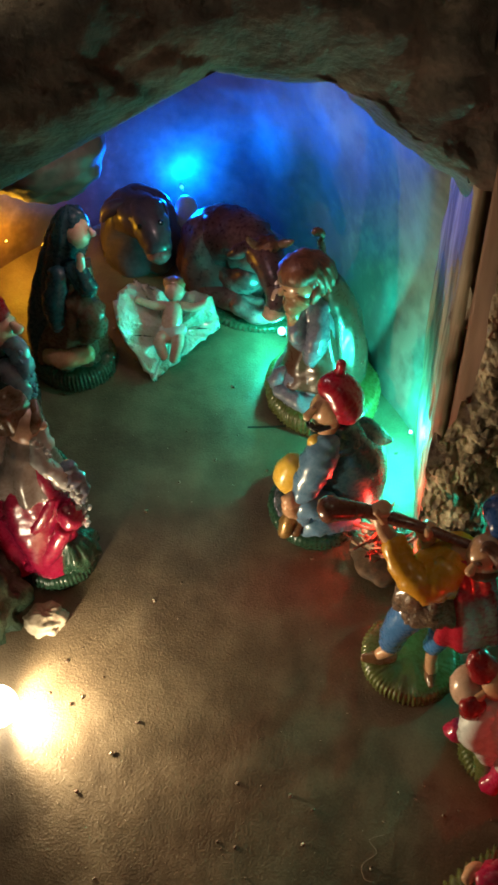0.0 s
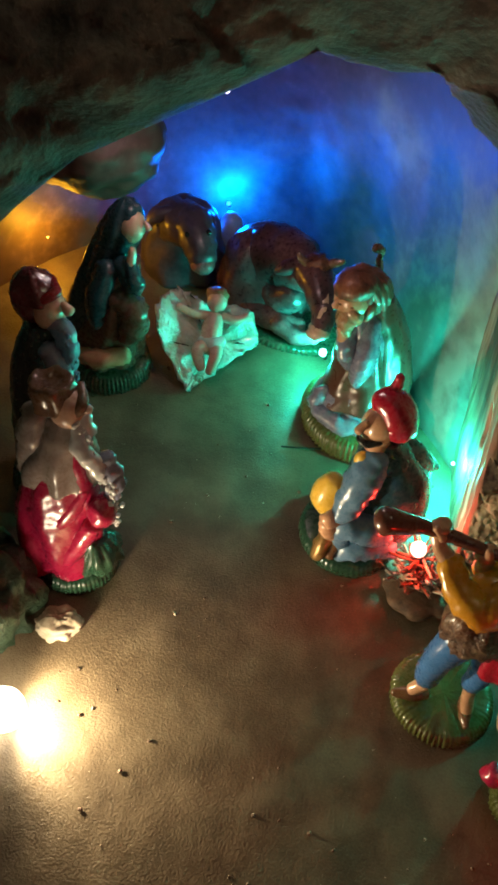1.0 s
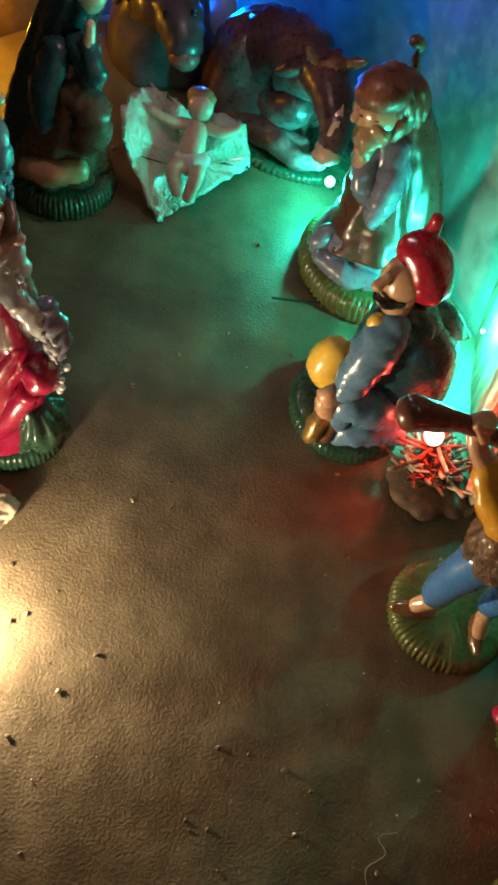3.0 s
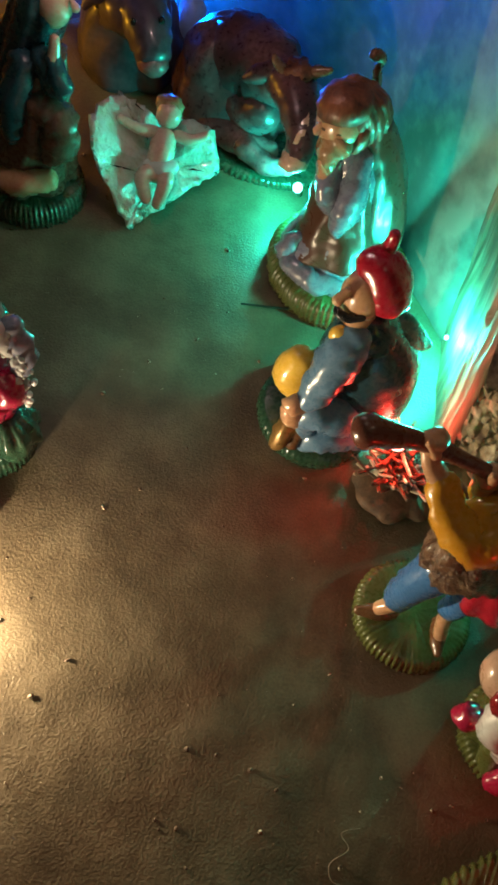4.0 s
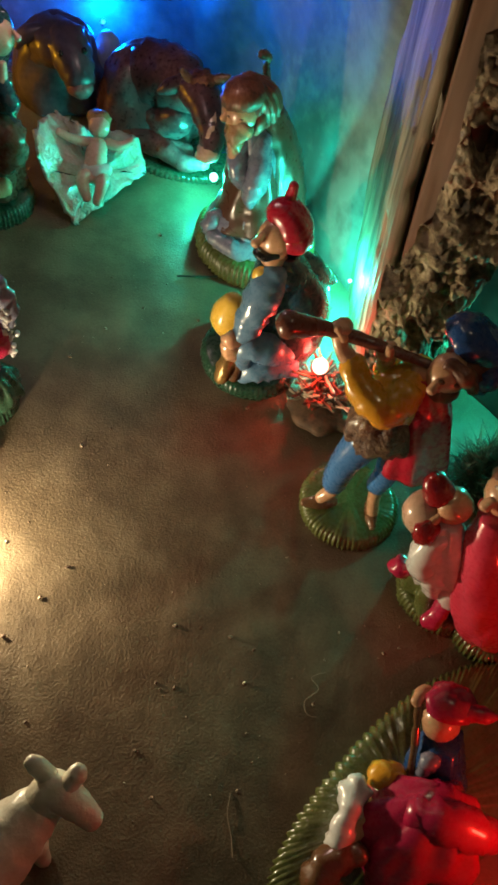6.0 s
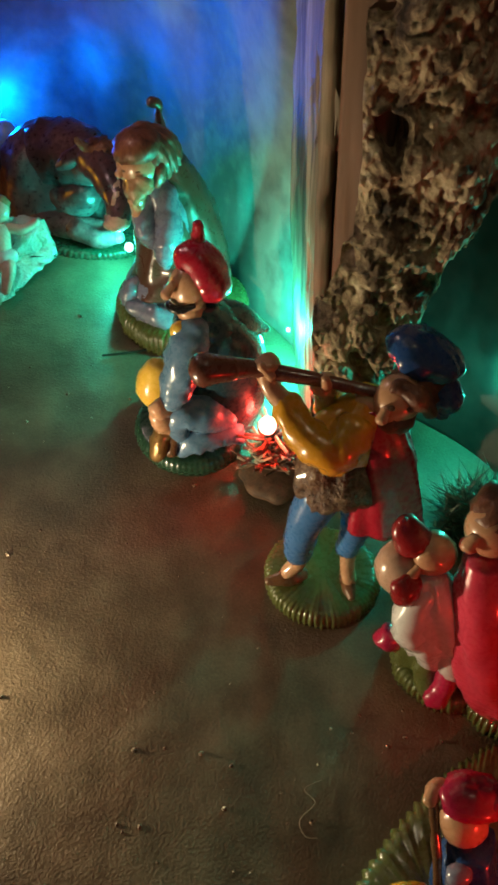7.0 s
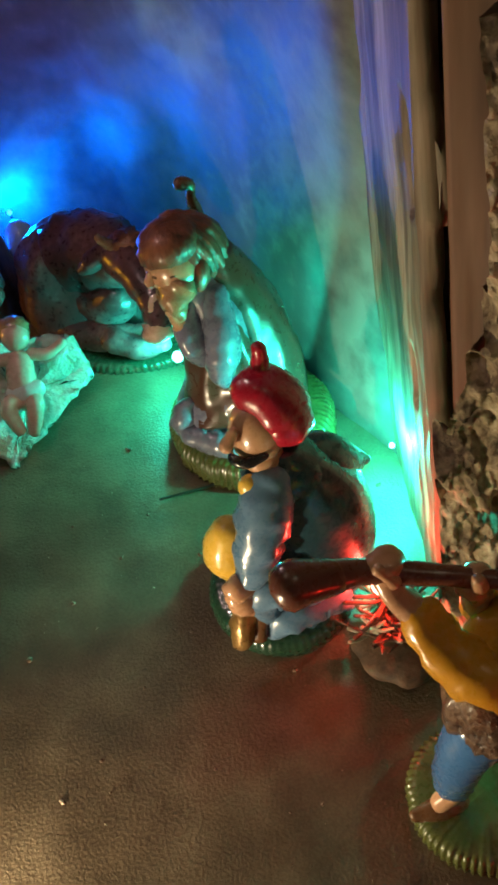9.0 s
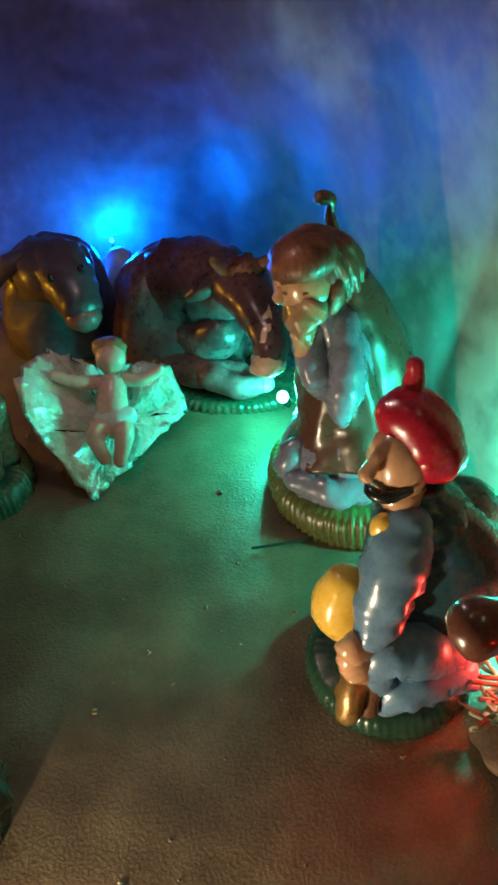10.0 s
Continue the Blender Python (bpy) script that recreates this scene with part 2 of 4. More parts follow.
class Clay:
    """Shapes modelled into one mesh, in millimetres."""

    def __init__(self):
        self.bm, self.mats = bmesh.new(), []

    def slot(self, m):
        if m not in self.mats:
            self.mats.append(m)
        return self.mats.index(m)

    def rings(self, rings, m, caps=True):
        i = self.slot(m)
        made = [[self.bm.verts.new(v) for v in r] for r in rings]
        n = len(made[0])
        for a, b in zip(made, made[1:]):
            for k in range(n):
                self.bm.faces.new((a[k], a[(k + 1) % n], b[(k + 1) % n], b[k])).material_index = i
        if caps:
            self.bm.faces.new(made[0][::-1]).material_index = i
            self.bm.faces.new(made[-1]).material_index = i

    def frill(self, path, count, spread, mat):
        """A crust of small beads along a line, like cast lace."""
        rnd = random.Random(count)
        line = smooth_path(path, 8)
        for k in range(count):
            p = line[int(k * (len(line) - 1) / count)]
            q = [v + rnd.uniform(-1, 1) * spread * w for v, w in zip(p, (1, 0.5, 0.6))]
            r = rnd.uniform(0.6, 1.35)
            self.ball(q, (r, r, r * rnd.uniform(0.8, 1.5)), mat)

    def ball(self, c, r, m, turn=(0, 0, 0), u=18, v=11, rough=0.0, f=0.3):
        r = (r, r, r) if isinstance(r, (int, float)) else r
        rot = Euler([radians(a) for a in turn]).to_matrix()
        out = []
        for j in range(v + 1):
            th = math.pi * (0.02 + 0.96 * j / v)
            ring = []
            for k in range(u):
                ph = 2 * math.pi * k / u
                d = Vector((math.sin(th) * math.cos(ph), math.sin(th) * math.sin(ph), -math.cos(th)))
                w = Vector([d[i] * r[i] for i in range(3)])
                w *= 1 + rough * noise.noise(w * f + Vector(c))
                ring.append(rot @ w + Vector(c))
            out.append(ring)
        self.rings(out, m)

    def limb(self, points, radii, m, n=12, sub=5, flat=1.0, rough=0.0):
        rows = smooth_path([(*p, r) for p, r in zip(points, radii)], sub)
        c = [Vector(q[:3]) for q in rows]
        rad = [max(0.15, q[3]) for q in rows]
        t0, t1 = (c[1] - c[0]).normalized(), (c[-1] - c[-2]).normalized()
        ends0 = [(c[0] - t0 * rad[0] * 0.8 * k, rad[0] * math.sqrt(max(0.02, 1 - k * k))) for k in (0.98, 0.8, 0.45)]
        ends1 = [(c[-1] + t1 * rad[-1] * 0.8 * k, rad[-1] * math.sqrt(max(0.02, 1 - k * k))) for k in (0.45, 0.8, 0.98)]
        line = ends0 + list(zip(c, rad)) + ends1
        side = None
        out = []
        for i, (q, r) in enumerate(line):
            t = (line[min(i + 1, len(line) - 1)][0] - line[max(i - 1, 0)][0]).normalized()
            if side is None:
                side = t.orthogonal().normalized()
            side = (side - t * side.dot(t)).normalized()
            up = t.cross(side)
            ring = []
            for k in range(n):
                a = 2 * math.pi * k / n
                v = side * math.cos(a) * r + up * math.sin(a) * r * flat
                v *= 1 + rough * noise.noise((q + v) * 0.25)
                ring.append(q + v)
            out.append(ring)
        self.rings(out, m)

    def robe(self, rows, m, folds=0, depth=0.0, n=48, sub=6, phase=0.0, rough=0.06, tilt=0.0, twist=0.06):
        """Lofted cloth: rows of x, y, z, half width, half depth from the hem up; folds fade towards the top."""
        rows = smooth_path(rows, sub)
        out = []
        for j, (x, y, z, rx, ry) in enumerate(rows):
            w = 1 - j / (len(rows) - 1)
            ring = []
            for k in range(n):
                a = 2 * math.pi * k / n
                d = depth * (0.25 + 0.75 * w) * (math.sin(folds * a + phase + twist * z) + 0.5 * math.sin((2 * folds - 1) * a - phase + 1.3 + 1.5 * twist * z)) if folds else 0
                s = 1 + rough * noise.noise(Vector((math.cos(a) * 2, math.sin(a) * 2, z * 0.06 + phase)))
                ring.append(Vector((x + math.cos(a) * (rx * s + d), y + math.sin(a) * (ry * s + d), z + tilt * math.cos(a) * rx)))
            out.append(ring)
        self.rings(out, m)

    def base(self, rx, ry, h, m, ribs=64, depth=0.55, c=(0, 0), spin=0.0):
        """A round foot with a fluted rim."""
        prof = [(0.93, 0.0), (0.985, 0.12), (1.0, 0.4), (0.985, 0.72), (0.93, 0.93), (0.85, 1.0), (0.5, 1.04), (0.05, 1.05)]
        n = ribs * 4
        out = []
        for f, z in prof:
            g = depth * (1 if 0.1 < z < 0.99 else 0.06)
            ring = []
            for k in range(n):
                a = 2 * math.pi * k / n
                q = g * math.cos(ribs * a)
                wob = 1 + 0.025 * noise.noise(Vector((math.cos(a) * 1.5, math.sin(a) * 1.5, rx)))
                x, y = math.cos(a) * (rx * f * wob + q), math.sin(a) * (ry * f * wob + q)
                x, y = c[0] + x * math.cos(spin) - y * math.sin(spin), c[1] + x * math.sin(spin) + y * math.cos(spin)
                ring.append(Vector((x, y, z * h - 0.075 * x + 0.1484 * y)))
            out.append(ring)
        self.rings(out, m)

    def thing(self, name, at, label, category="figurine", group="", turn=0.0, lean=(0.0, 0.0), sink=0.001, size=1.0, z=None, lumpy=0.7):
        self.bm.normal_update()
        for v in self.bm.verts:
            if lumpy:
                v.co += v.normal * lumpy * (noise.noise(v.co * 0.22) + 0.5 * noise.noise(v.co * 0.6))
        ob = link_mesh(name, self.bm, self.mats)
        s = 0.001 * size
        ob.data.transform(Matrix.Diagonal((s, s, s, 1)))
        base = ground_z(*at) - sink if z is None else z
        ob.matrix_basis = pose(at[0], at[1], base, lean[0], lean[1], turn)
        return tagged(ob, label, category, group)


def sheet(name, fn, nu, nv, mats, parent=None, thick=0.0):
    """A grid surface fn(u, v) with u, v in 0..1; thick adds a back."""
    bm = bmesh.new()
    g = [[bm.verts.new(fn(i / nu, j / nv)) for i in range(nu + 1)] for j in range(nv + 1)]
    for j in range(nv):
        for i in range(nu):
            bm.faces.new((g[j][i], g[j][i + 1], g[j + 1][i + 1], g[j + 1][i]))
    bm.normal_update()
    if thick:
        back = [[bm.verts.new(v.co - v.normal * thick) for v in row] for row in g]
        for j in range(nv):
            for i in range(nu):
                bm.faces.new((back[j][i], back[j + 1][i], back[j + 1][i + 1], back[j][i + 1]))
        edge = [(j, 0) for j in range(nv + 1)] + [(nv, i) for i in range(1, nu + 1)] + [(j, nu) for j in range(nv - 1, -1, -1)] + [(0, i) for i in range(nu - 1, 0, -1)]
        for (a, b), (c, d) in zip(edge, edge[1:] + edge[:1]):
            bm.faces.new((g[a][b], g[c][d], back[c][d], back[a][b]))
    return link_mesh(name, bm, mats, parent)


def fbm(p, octaves=4):
    v, a = 0.0, 1.0
    for _ in range(octaves):
        v += a * noise.noise(p)
        p, a = p * 2.1, a * 0.5
    return v


# ---- the setting ----
def ground_point(u, v):
    x, y = -0.32 + 0.66 * u, -0.36 + 0.74 * v
    p = Vector((x, y, 0))
    return Vector((x, y, ground_z(x, y) + 0.0006 * noise.noise(p * 16) + 0.00015 * noise.noise(p * 90) + 0.00018 * noise.noise(p * 420)))


ground = tagged(sheet("ground", ground_point, 330, 370, [GROUND], thick=0.002), "brown speckled kraft paper ground sheet, slightly creased", "ground", kind="structure")

WALL_LINE = [(-0.24, 0.06), (-0.20, 0.17), (-0.145, 0.255), (-0.09, 0.315), (-0.03, 0.338), (0.03, 0.332), (0.068, 0.297), (0.096, 0.256), (0.114, 0.222), (0.127, 0.196), (0.146, 0.182), (0.185, 0.150), (0.206, 0.105), (0.226, 0.05), (0.26, -0.06)]
WALL_SAMPLES = smooth_path([(x, y) for x, y in WALL_LINE], 16)


def wall_point(u, v):
    k = u * (len(WALL_SAMPLES) - 1)
    i = min(int(k), len(WALL_SAMPLES) - 2)
    x, y = WALL_SAMPLES[i] + (WALL_SAMPLES[i + 1] - WALL_SAMPLES[i]) * (k - i)
    z = ground_z(x, y) - 0.006 + 0.31 * v
    fwd = min(1, max(0, (x - 0.075) / 0.03)) * max(0, 1 - 0.31 * v / 0.12)
    y -= 0.032 * fwd * fwd ** 0.3
    x -= 0.004 * fwd
    p = Vector((x, y, z * 0.45))
    w = 0.010 * noise.noise(p * 14) + 0.0015 * noise.noise(p * 38) + 0.0004 * noise.noise(Vector((x, y, z)) * 110)
    return Vector((x * (1 - 0.25 * v * v) + 0.3 * w, y - 0.02 * v * v + w, z))


tagged(sheet("wall_back", wall_point, 260, 110, [WALLPAPER], thick=0.0015), "mottled brown and grey crumpled rock-paper cave wall", "cave wall", kind="structure")


ROOF_LIP = [(-0.30, 0.05), (-0.16, 0.08), (-0.11, 0.150), (-0.08, 0.180), (-0.055, 0.202), (-0.02, 0.220), (0.005, 0.233), (0.03, 0.246), (0.07, 0.240), (0.095, 0.216), (0.115, 0.196), (0.15, 0.180), (0.20, 0.165), (0.30, 0.10)]
ROOF_SIDE = [(0.09, 0.035), (0.045, 0.006), (0.0, 0.0), (-0.022, 0.03), (-0.018, 0.08), (0.02, 0.13), (0.10, 0.155), (0.22, 0.15)]


def lip_height(x):
    for (a, b), (c, d) in zip(ROOF_LIP, ROOF_LIP[1:]):
        if a <= x <= c:
            return b + (d - b) * (x - a) / (c - a)
    return 0.1


ROOF_PROFILE = smooth_path(ROOF_SIDE, 8)


def roof_point(u, v):
    """The overhanging mouth of the cave: v runs from its underside round the lip and over the top."""
    x = -0.29 + 0.58 * u
    k = v * (len(ROOF_PROFILE) - 1)
    i = min(int(k), len(ROOF_PROFILE) - 2)
    dy, dz = ROOF_PROFILE[i] + (ROOF_PROFILE[i + 1] - ROOF_PROFILE[i]) * (k - i)
    p = Vector((x, 0.132 + dy, lip_height(x) + dz))
    w = 0.011 * fbm(p * 27, 4) + 0.005 * abs(noise.noise(p * 80))
    return p + Vector((0.5 * w, -w, 0.7 * w))


tagged(sheet("cave_roof", roof_point, 240, 110, [ROOFBARK]), "dark rough bark roof overhanging the cave mouth", "cave roof", kind="structure")

# the room round the table
def slab(name, lo, hi, m, label, cat):
    bm = bmesh.new()
    bmesh.ops.create_cube(bm, size=1, matrix=Matrix.Translation([(a + b) / 2 for a, b in zip(lo, hi)]) @ Matrix.Diagonal([b - a for a, b in zip(lo, hi)] + [1]))
    ob = link_mesh(name, bm, [m], smooth=False)
    return tagged(ob, label, cat, kind="structure")


slab("ceiling", (-0.40, -0.46, 0.58), (0.40, 0.46, 0.60), PLASTER, "plain pale ceiling of the niche", "ceiling")
slab("wall_north", (-0.40, 0.46, -0.10), (0.40, 0.48, 0.60), PLASTER, "plain pale wall behind the scene", "wall")
slab("wall_south", (-0.40, -0.48, -0.10), (0.40, -0.46, 0.60), PLASTER, "plain pale wall", "wall")
slab("wall_west", (-0.42, -0.48, -0.10), (-0.40, 0.48, 0.60), PLASTER, "plain pale wall", "wall")
slab("wall_east", (0.40, -0.48, -0.10), (0.42, 0.48, 0.60), PLASTER, "plain pale wall", "wall")
slab("table_top", (-0.44, -0.50, -0.12), (0.44, 0.50, -0.10), TABLE, "dark wooden table top under the scene", "table")


# ---- split log ----
def split_log():
    log = tagged(new("split_log"), "upright split log with pale wood and rough cork bark", "log")
    z0 = ground_z(0.115, 0.12) - 0.012

    def face(a, b, rough, f, knots=()):
        ax, bx = Vector(a), Vector(b)
        side = Vector((bx.y - ax.y, -(bx.x - ax.x))).normalized()

        def fn(u, v):
            q = ax.lerp(bx, u)
            z = z0 + 0.32 * v
            w = rough * fbm(Vector((q.x, q.y, z * 0.2)) * f, 4)
            for ku, kz, kl in knots:
                w -= 0.009 * math.exp(-((u - ku - 0.015 * math.sin(z * 90)) / 0.028) ** 2) * (1 if abs(z - kz) < kl else 0)
            return Vector((q.x - side.x * w * -1, q.y + side.y * w, z))
        return fn
    sheet("pale_wood", face((0.1225, 0.188), (0.1165, 0.111), 0.0009, 140, [(0.90, 0.166, 0.013), (0.80, 0.095, 0.010)]), 70, 150, [WOOD], log, 0.006)
    sheet("inner_bark", face((0.1215, 0.1040), (0.1370, 0.0945), 0.0006, 120), 14, 90, [BROWNWOOD], log, 0.004)
    # backing sheet behind the crack, its shade put in as dark bark colour
    sheet("dark_crack_backing", face((0.1245, 0.124), (0.1370, 0.108), 0.0030, 60), 10, 60, [ROOFBARK], log)

    def bark(u, v):
        z = z0 + 0.32 * v
        left = 0.113 + 0.013 * min(1, max(0, (z - 0.095) / 0.035)) + 0.003 * noise.noise(Vector((0, 0, z * 60)))
        low = min(1, max(0, (z - 0.045) / 0.10))
        right = 0.158 + 0.034 * low * low + 0.006 * noise.noise(Vector((7, 0, z * 45)))
        x = left + (right - left) * u
        y = 0.100 - 0.018 * math.sin(math.pi * min(1, 0.12 + u * 0.95)) + 0.05 * max(0, u - 0.75) ** 1.0
        p = Vector((x, y, z))
        hole = max(0, noise.noise(p * 75 + Vector((3, 1, 0))) - 0.12)
        w = 0.007 * fbm(p * 60, 5) + 0.005 * abs(noise.noise(p * 230)) + 0.0015 * noise.noise(p * 480) - 0.038 * hole
        return p + Vector((-0.2 * w, -w, 0.15 * w))
    sheet("cork_bark", bark, 190, 330, [CORK], log)
    return log


split_log()


# ---- lights of the string ----
def bulb(kind, where, watts, r, way, aim):
    ob = new("led_bulb")
    ob.location = where
    names = {"warm": "warm white", "rose": "added pinkish white fill", "green": "green", "blue": "blue", "red": "red", "yellow": "yellow"}
    c = Clay()
    c.ball((0, 0, 0), (r, r, r * 1.1), EMIT[kind])
    lens = link_mesh("lens", c.bm, c.mats, ob)
    c2 = Clay()
    w = Vector(way).normalized() * min(r, 4)
    c2.limb([w * (r / min(r, 4)), w * (r / min(r, 4) + 1.8)], [min(r, 4) * 0.75, min(r, 4) * 0.7], WIRE)
    sock = link_mesh("socket", c2.bm, c2.mats, ob)
    for o in (lens, sock):
        o.data.transform(Matrix.Diagonal((0.001, 0.001, 0.001, 1)))
    lens.visible_shadow = False
    # the rose bulb and the low-watt inner warm bulb are unseen additions
    tagged(ob, "small glowing %s bulb of a light string" % names[kind], "light bulb", "light string bulbs")
    glow("bulb_light", where, watts, dict(warm=WARM, rose=ROSE, green=GREEN, blue=BLUE, red=RED, yellow=YELLOW)[kind], aim=aim)


for kind, _, where, watts, radius, way, aim in LAMPS:
    bulb(kind, where, watts, radius, way, aim)


# ---- figurines ----
def seated_musician():
    c = Clay()
    c.base(24.5, 23.5, 8, DEEPGREEN, 60, 0.15)
    c.robe([(9, -1, 7, 17, 15), (10, -1, 22, 19, 16), (11, -2, 40, 18.5, 15), (11, -4, 54, 15, 12.5), (10, -5, 66, 8, 8), (9, -5, 71, 4, 4)], TEAL, 5, 0.6, phase=1)
    c.robe([(12, -1, 9, 17, 15), (14, -1, 24, 20, 17), (14, -2, 42, 20.5, 16.5), (13, -3, 55, 18, 14.5), (11, -4, 66, 11.5, 10.5), (9, -5, 74, 6, 6)], TEAL, 2, 0.35, phase=2, rough=0.03)
    c.limb([(14, -4, 63), (24, -2, 60), (35, 2, 53)], [10, 8.5, 1.6], TEAL, flat=0.6)
    c.limb([(5, -11, 67), (1, -15, 60), (-3, -18, 50), (-5, -20, 45), (-8, -22, 40)], [7, 8.2, 7.4, 6.4, 4.5], SKY, rough=0.22, sub=7, n=16)
    c.limb([(12, -14, 22), (3, -19, 30), (-5, -21, 32), (-6, -21, 22)], [8, 8, 6.5, 5], SKY, rough=0.3)
    c.limb([(16, -14, 14), (6, -20, 17), (-2, -22, 17), (-5, -23, 13)], [7, 6.5, 5.5, 3.5], SKY, rough=0.35)
    c.limb([(12, -20, 16), (20, -18, 11)], [4, 2], SKY, rough=0.4)
    c.ball((-12, -23, 38), (4.8, 4.6, 5), SKIN, rough=0.3)
    c.limb([(-9, -20, 26), (-12, -22, 31), (-13, -23, 35)], [4.5, 4.8, 4], SKIN, rough=0.2)
    c.limb([(-11, -20, 24), (-14, -23, 19), (-16, -25, 14)], [4.6, 4.4, 3.0], BRONZE, rough=0.35)
    c.limb([(-8, -21, 22), (-10, -24, 15)], [4, 3], BROWN, rough=0.3)
    c.limb([(-11, -5, 43), (-13, -5, 35), (-9, -6, 28)], [6.5, 8.5, 7], CORN, n=18)
    c.ball((-4, -4, 39), (7.5, 7, 7), CORN)
    c.limb([(0, -12, 66), (1, -14, 60), (1, -15, 55)], [3.6, 3.2, 2], SKIN)
    c.limb([(6, -6, 68), (5, -7, 74)], [5, 5], SKIN)
    c.ball((4, -6, 82), (8, 8, 10), SKIN)
    c.limb([(-2, -11, 88), (-5, -12.5, 84.5)], [1.5, 2.3], SKIN)
    c.ball((4, -8, 73), (5.5, 5, 5), SKIN)
    c.ball((-1, -12, 67), (4, 3.2, 4.5), CORN)
    c.limb([(-4.5, -9, 79), (-4, -12, 79), (-0.5, -14.2, 78.5), (5, -14, 79.5)], [0.9, 1.7, 1.8, 0.9], BLACK, 10, 4, 0.8)
    c.ball((10.5, -2.5, 88), (8.8, 10.5, 13.2), SCARLET, (0, -34, 0), rough=0.12, f=0.12, u=28, v=18)
    c.ball((12, -3, 84), (8.6, 11.2, 9.5), SCARLET, (0, -34, 0), rough=0.08, u=28, v=18)
    c.limb([(8.5, 0, 96), (9.5, 0, 101), (9.5, 0, 105)], [3.4, 2.6, 2.0], SCARLET)
    c.ball((9, -6, 64), (13, 11, 8.5), TEAL, (0, 14, 0), rough=0.05)
    c.thing("seated_musician_figurine", (0.066, 0.124), "glossy painted seated musician figurine in red hat and teal jacket", group="nativity figurines", lumpy=0.35)


def piper():
    c = Clay()
    c.base(23, 21, 8, BASEGREEN, 64)
    c.limb([(-4, -9, 65), (-9, -9, 52), (-11, -7, 38), (-11, -5, 28)], [8.5, 7, 6, 5.6], JEANS, rough=0.15)
    c.limb([(8, -9, 63), (9, -10, 50), (8, -9, 38), (7, -8, 31)], [7.5, 6.2, 5.4, 4.8], JEANS, rough=0.15)
    c.limb([(-11, -5, 27), (-11, -4, 20), (-15, -4, 15)], [3.6, 3.3, 3.0], SKIN)
    c.limb([(7, -8, 30), (7, -9, 22), (7, -12, 16)], [3.4, 3.0, 2.8], SKIN)
    c.limb([(-9, -3, 11.5), (-15, -4, 11.5), (-22, -4, 11)], [3.0, 3.6, 2.0], BROWN, flat=0.7)
    c.limb([(8, -5, 13), (7, -12, 13.5), (7, -18, 13)], [2.8, 3.4, 1.8], BROWN, flat=0.7)
    c.robe([(0, -9, 63, 12.5, 10), (0, -10, 68, 13.5, 11), (0, -9, 77, 12.5, 10.5), (1, -8, 83, 10, 9)], FLEECE, 11, 1.2, rough=0.35)
    c.robe([(1, -8, 80, 11, 9.5), (1, -8, 87, 12, 10), (4, -7, 95, 11, 9), (8, -5, 100, 7.5, 7), (10, -4, 103, 5, 5)], YOLK, 5, 0.8, rough=0.12)
    c.limb([(5, -12, 95), (-2, -14, 89), (-10, -10, 92), (-16, -2, 100)], [6.5, 7.8, 6.6, 4.6], YOLK, rough=0.28, sub=8)
    c.limb([(9, -1, 97), (3, 1, 93), (-2, 1, 95)], [6, 5.6, 5], YOLK, rough=0.25)
    c.limb([(-16, -2, 100), (-20, 2, 105), (-21, 4, 109)], [3.6, 3.4, 3.4], SKIN)
    c.ball((-21, 4.5, 111), (4.4, 4.0, 4.2), SKIN, rough=0.3)
    c.limb([(-20, 1, 110), (-23, 2, 114)], [1.8, 1.3], SKIN)
    c.limb([(-2, 1, 95), (-3, 0, 100)], [3.8, 3.6], SKIN)
    c.ball((-3, 0, 104), (4.6, 4.4, 5.4), SKIN, rough=0.3)
    c.limb([(-3, -3, 107), (-4, -4, 111)], [2, 1.5], SKIN)
    c.ball((4, -16, 92), (4.2, 3, 4.2), BROWN, rough=0.2)
    c.limb([(15, -8, 105), (-4, -1, 107.5), (-24, 4, 111), (-35, 4, 113)], [1.7, 2.3, 2.9, 4.0], WOODEN, sub=6)
    c.limb([(-32, 4, 112.4), (-41, 3.5, 114)], [3.9, 5.6], WOODEN)
    c.limb([(9, -5, 100), (15, -8, 101)], [5, 4.5], SKIN)
    c.ball((18, -10, 104), (7.6, 7.6, 8.8), SKIN, (0, 20, 0))
    c.limb([(12.5, -16, 106), (11, -17.5, 103.5)], [1.4, 2.0], SKIN)
    c.ball((14, -16.5, 107), (1.2, 0.9, 0.9), BROWN)
    c.ball((20, -17, 106), (1.2, 0.9, 0.9), BROWN)
    c.ball((17, -14, 99), (5, 4.2, 4.4), HAIR, rough=0.4)
    c.ball((26, -5, 105), (8.5, 8.5, 9), HAIR, (0, 25, 0), rough=0.3, f=0.5)
    c.limb([(17, -12, 111), (23, -16, 109), (27, -15, 102)], [3, 3.4, 2.4], HAIR, rough=0.4)
    c.robe([(25, -3, 111, 8, 8), (28, -1, 112, 12, 11), (30, -1, 115, 12, 11), (30, -1, 119, 8, 8), (30, -1, 121, 1, 1)], HATBLUE, 5, 0.4, tilt=-0.5)
    c.limb([(33, -6, 106), (35, -7, 99), (34, -8, 94)], [5, 6, 3], HATBLUE)
    c.robe([(17, -15, 50, 13, 6.5), (17, -14, 64, 12, 6.5), (16, -12, 80, 10.5, 6.5), (14, -9, 92, 8.5, 6.5), (12, -6, 101, 6, 5.5)], SCARLET, 5, 0.9, phase=0.4)
    c.thing("piper_figurine", (0.1095, 0.046), "glossy painted piper figurine with blue trousers, red cape and blue hat", group="nativity figurines", lumpy=0.5)


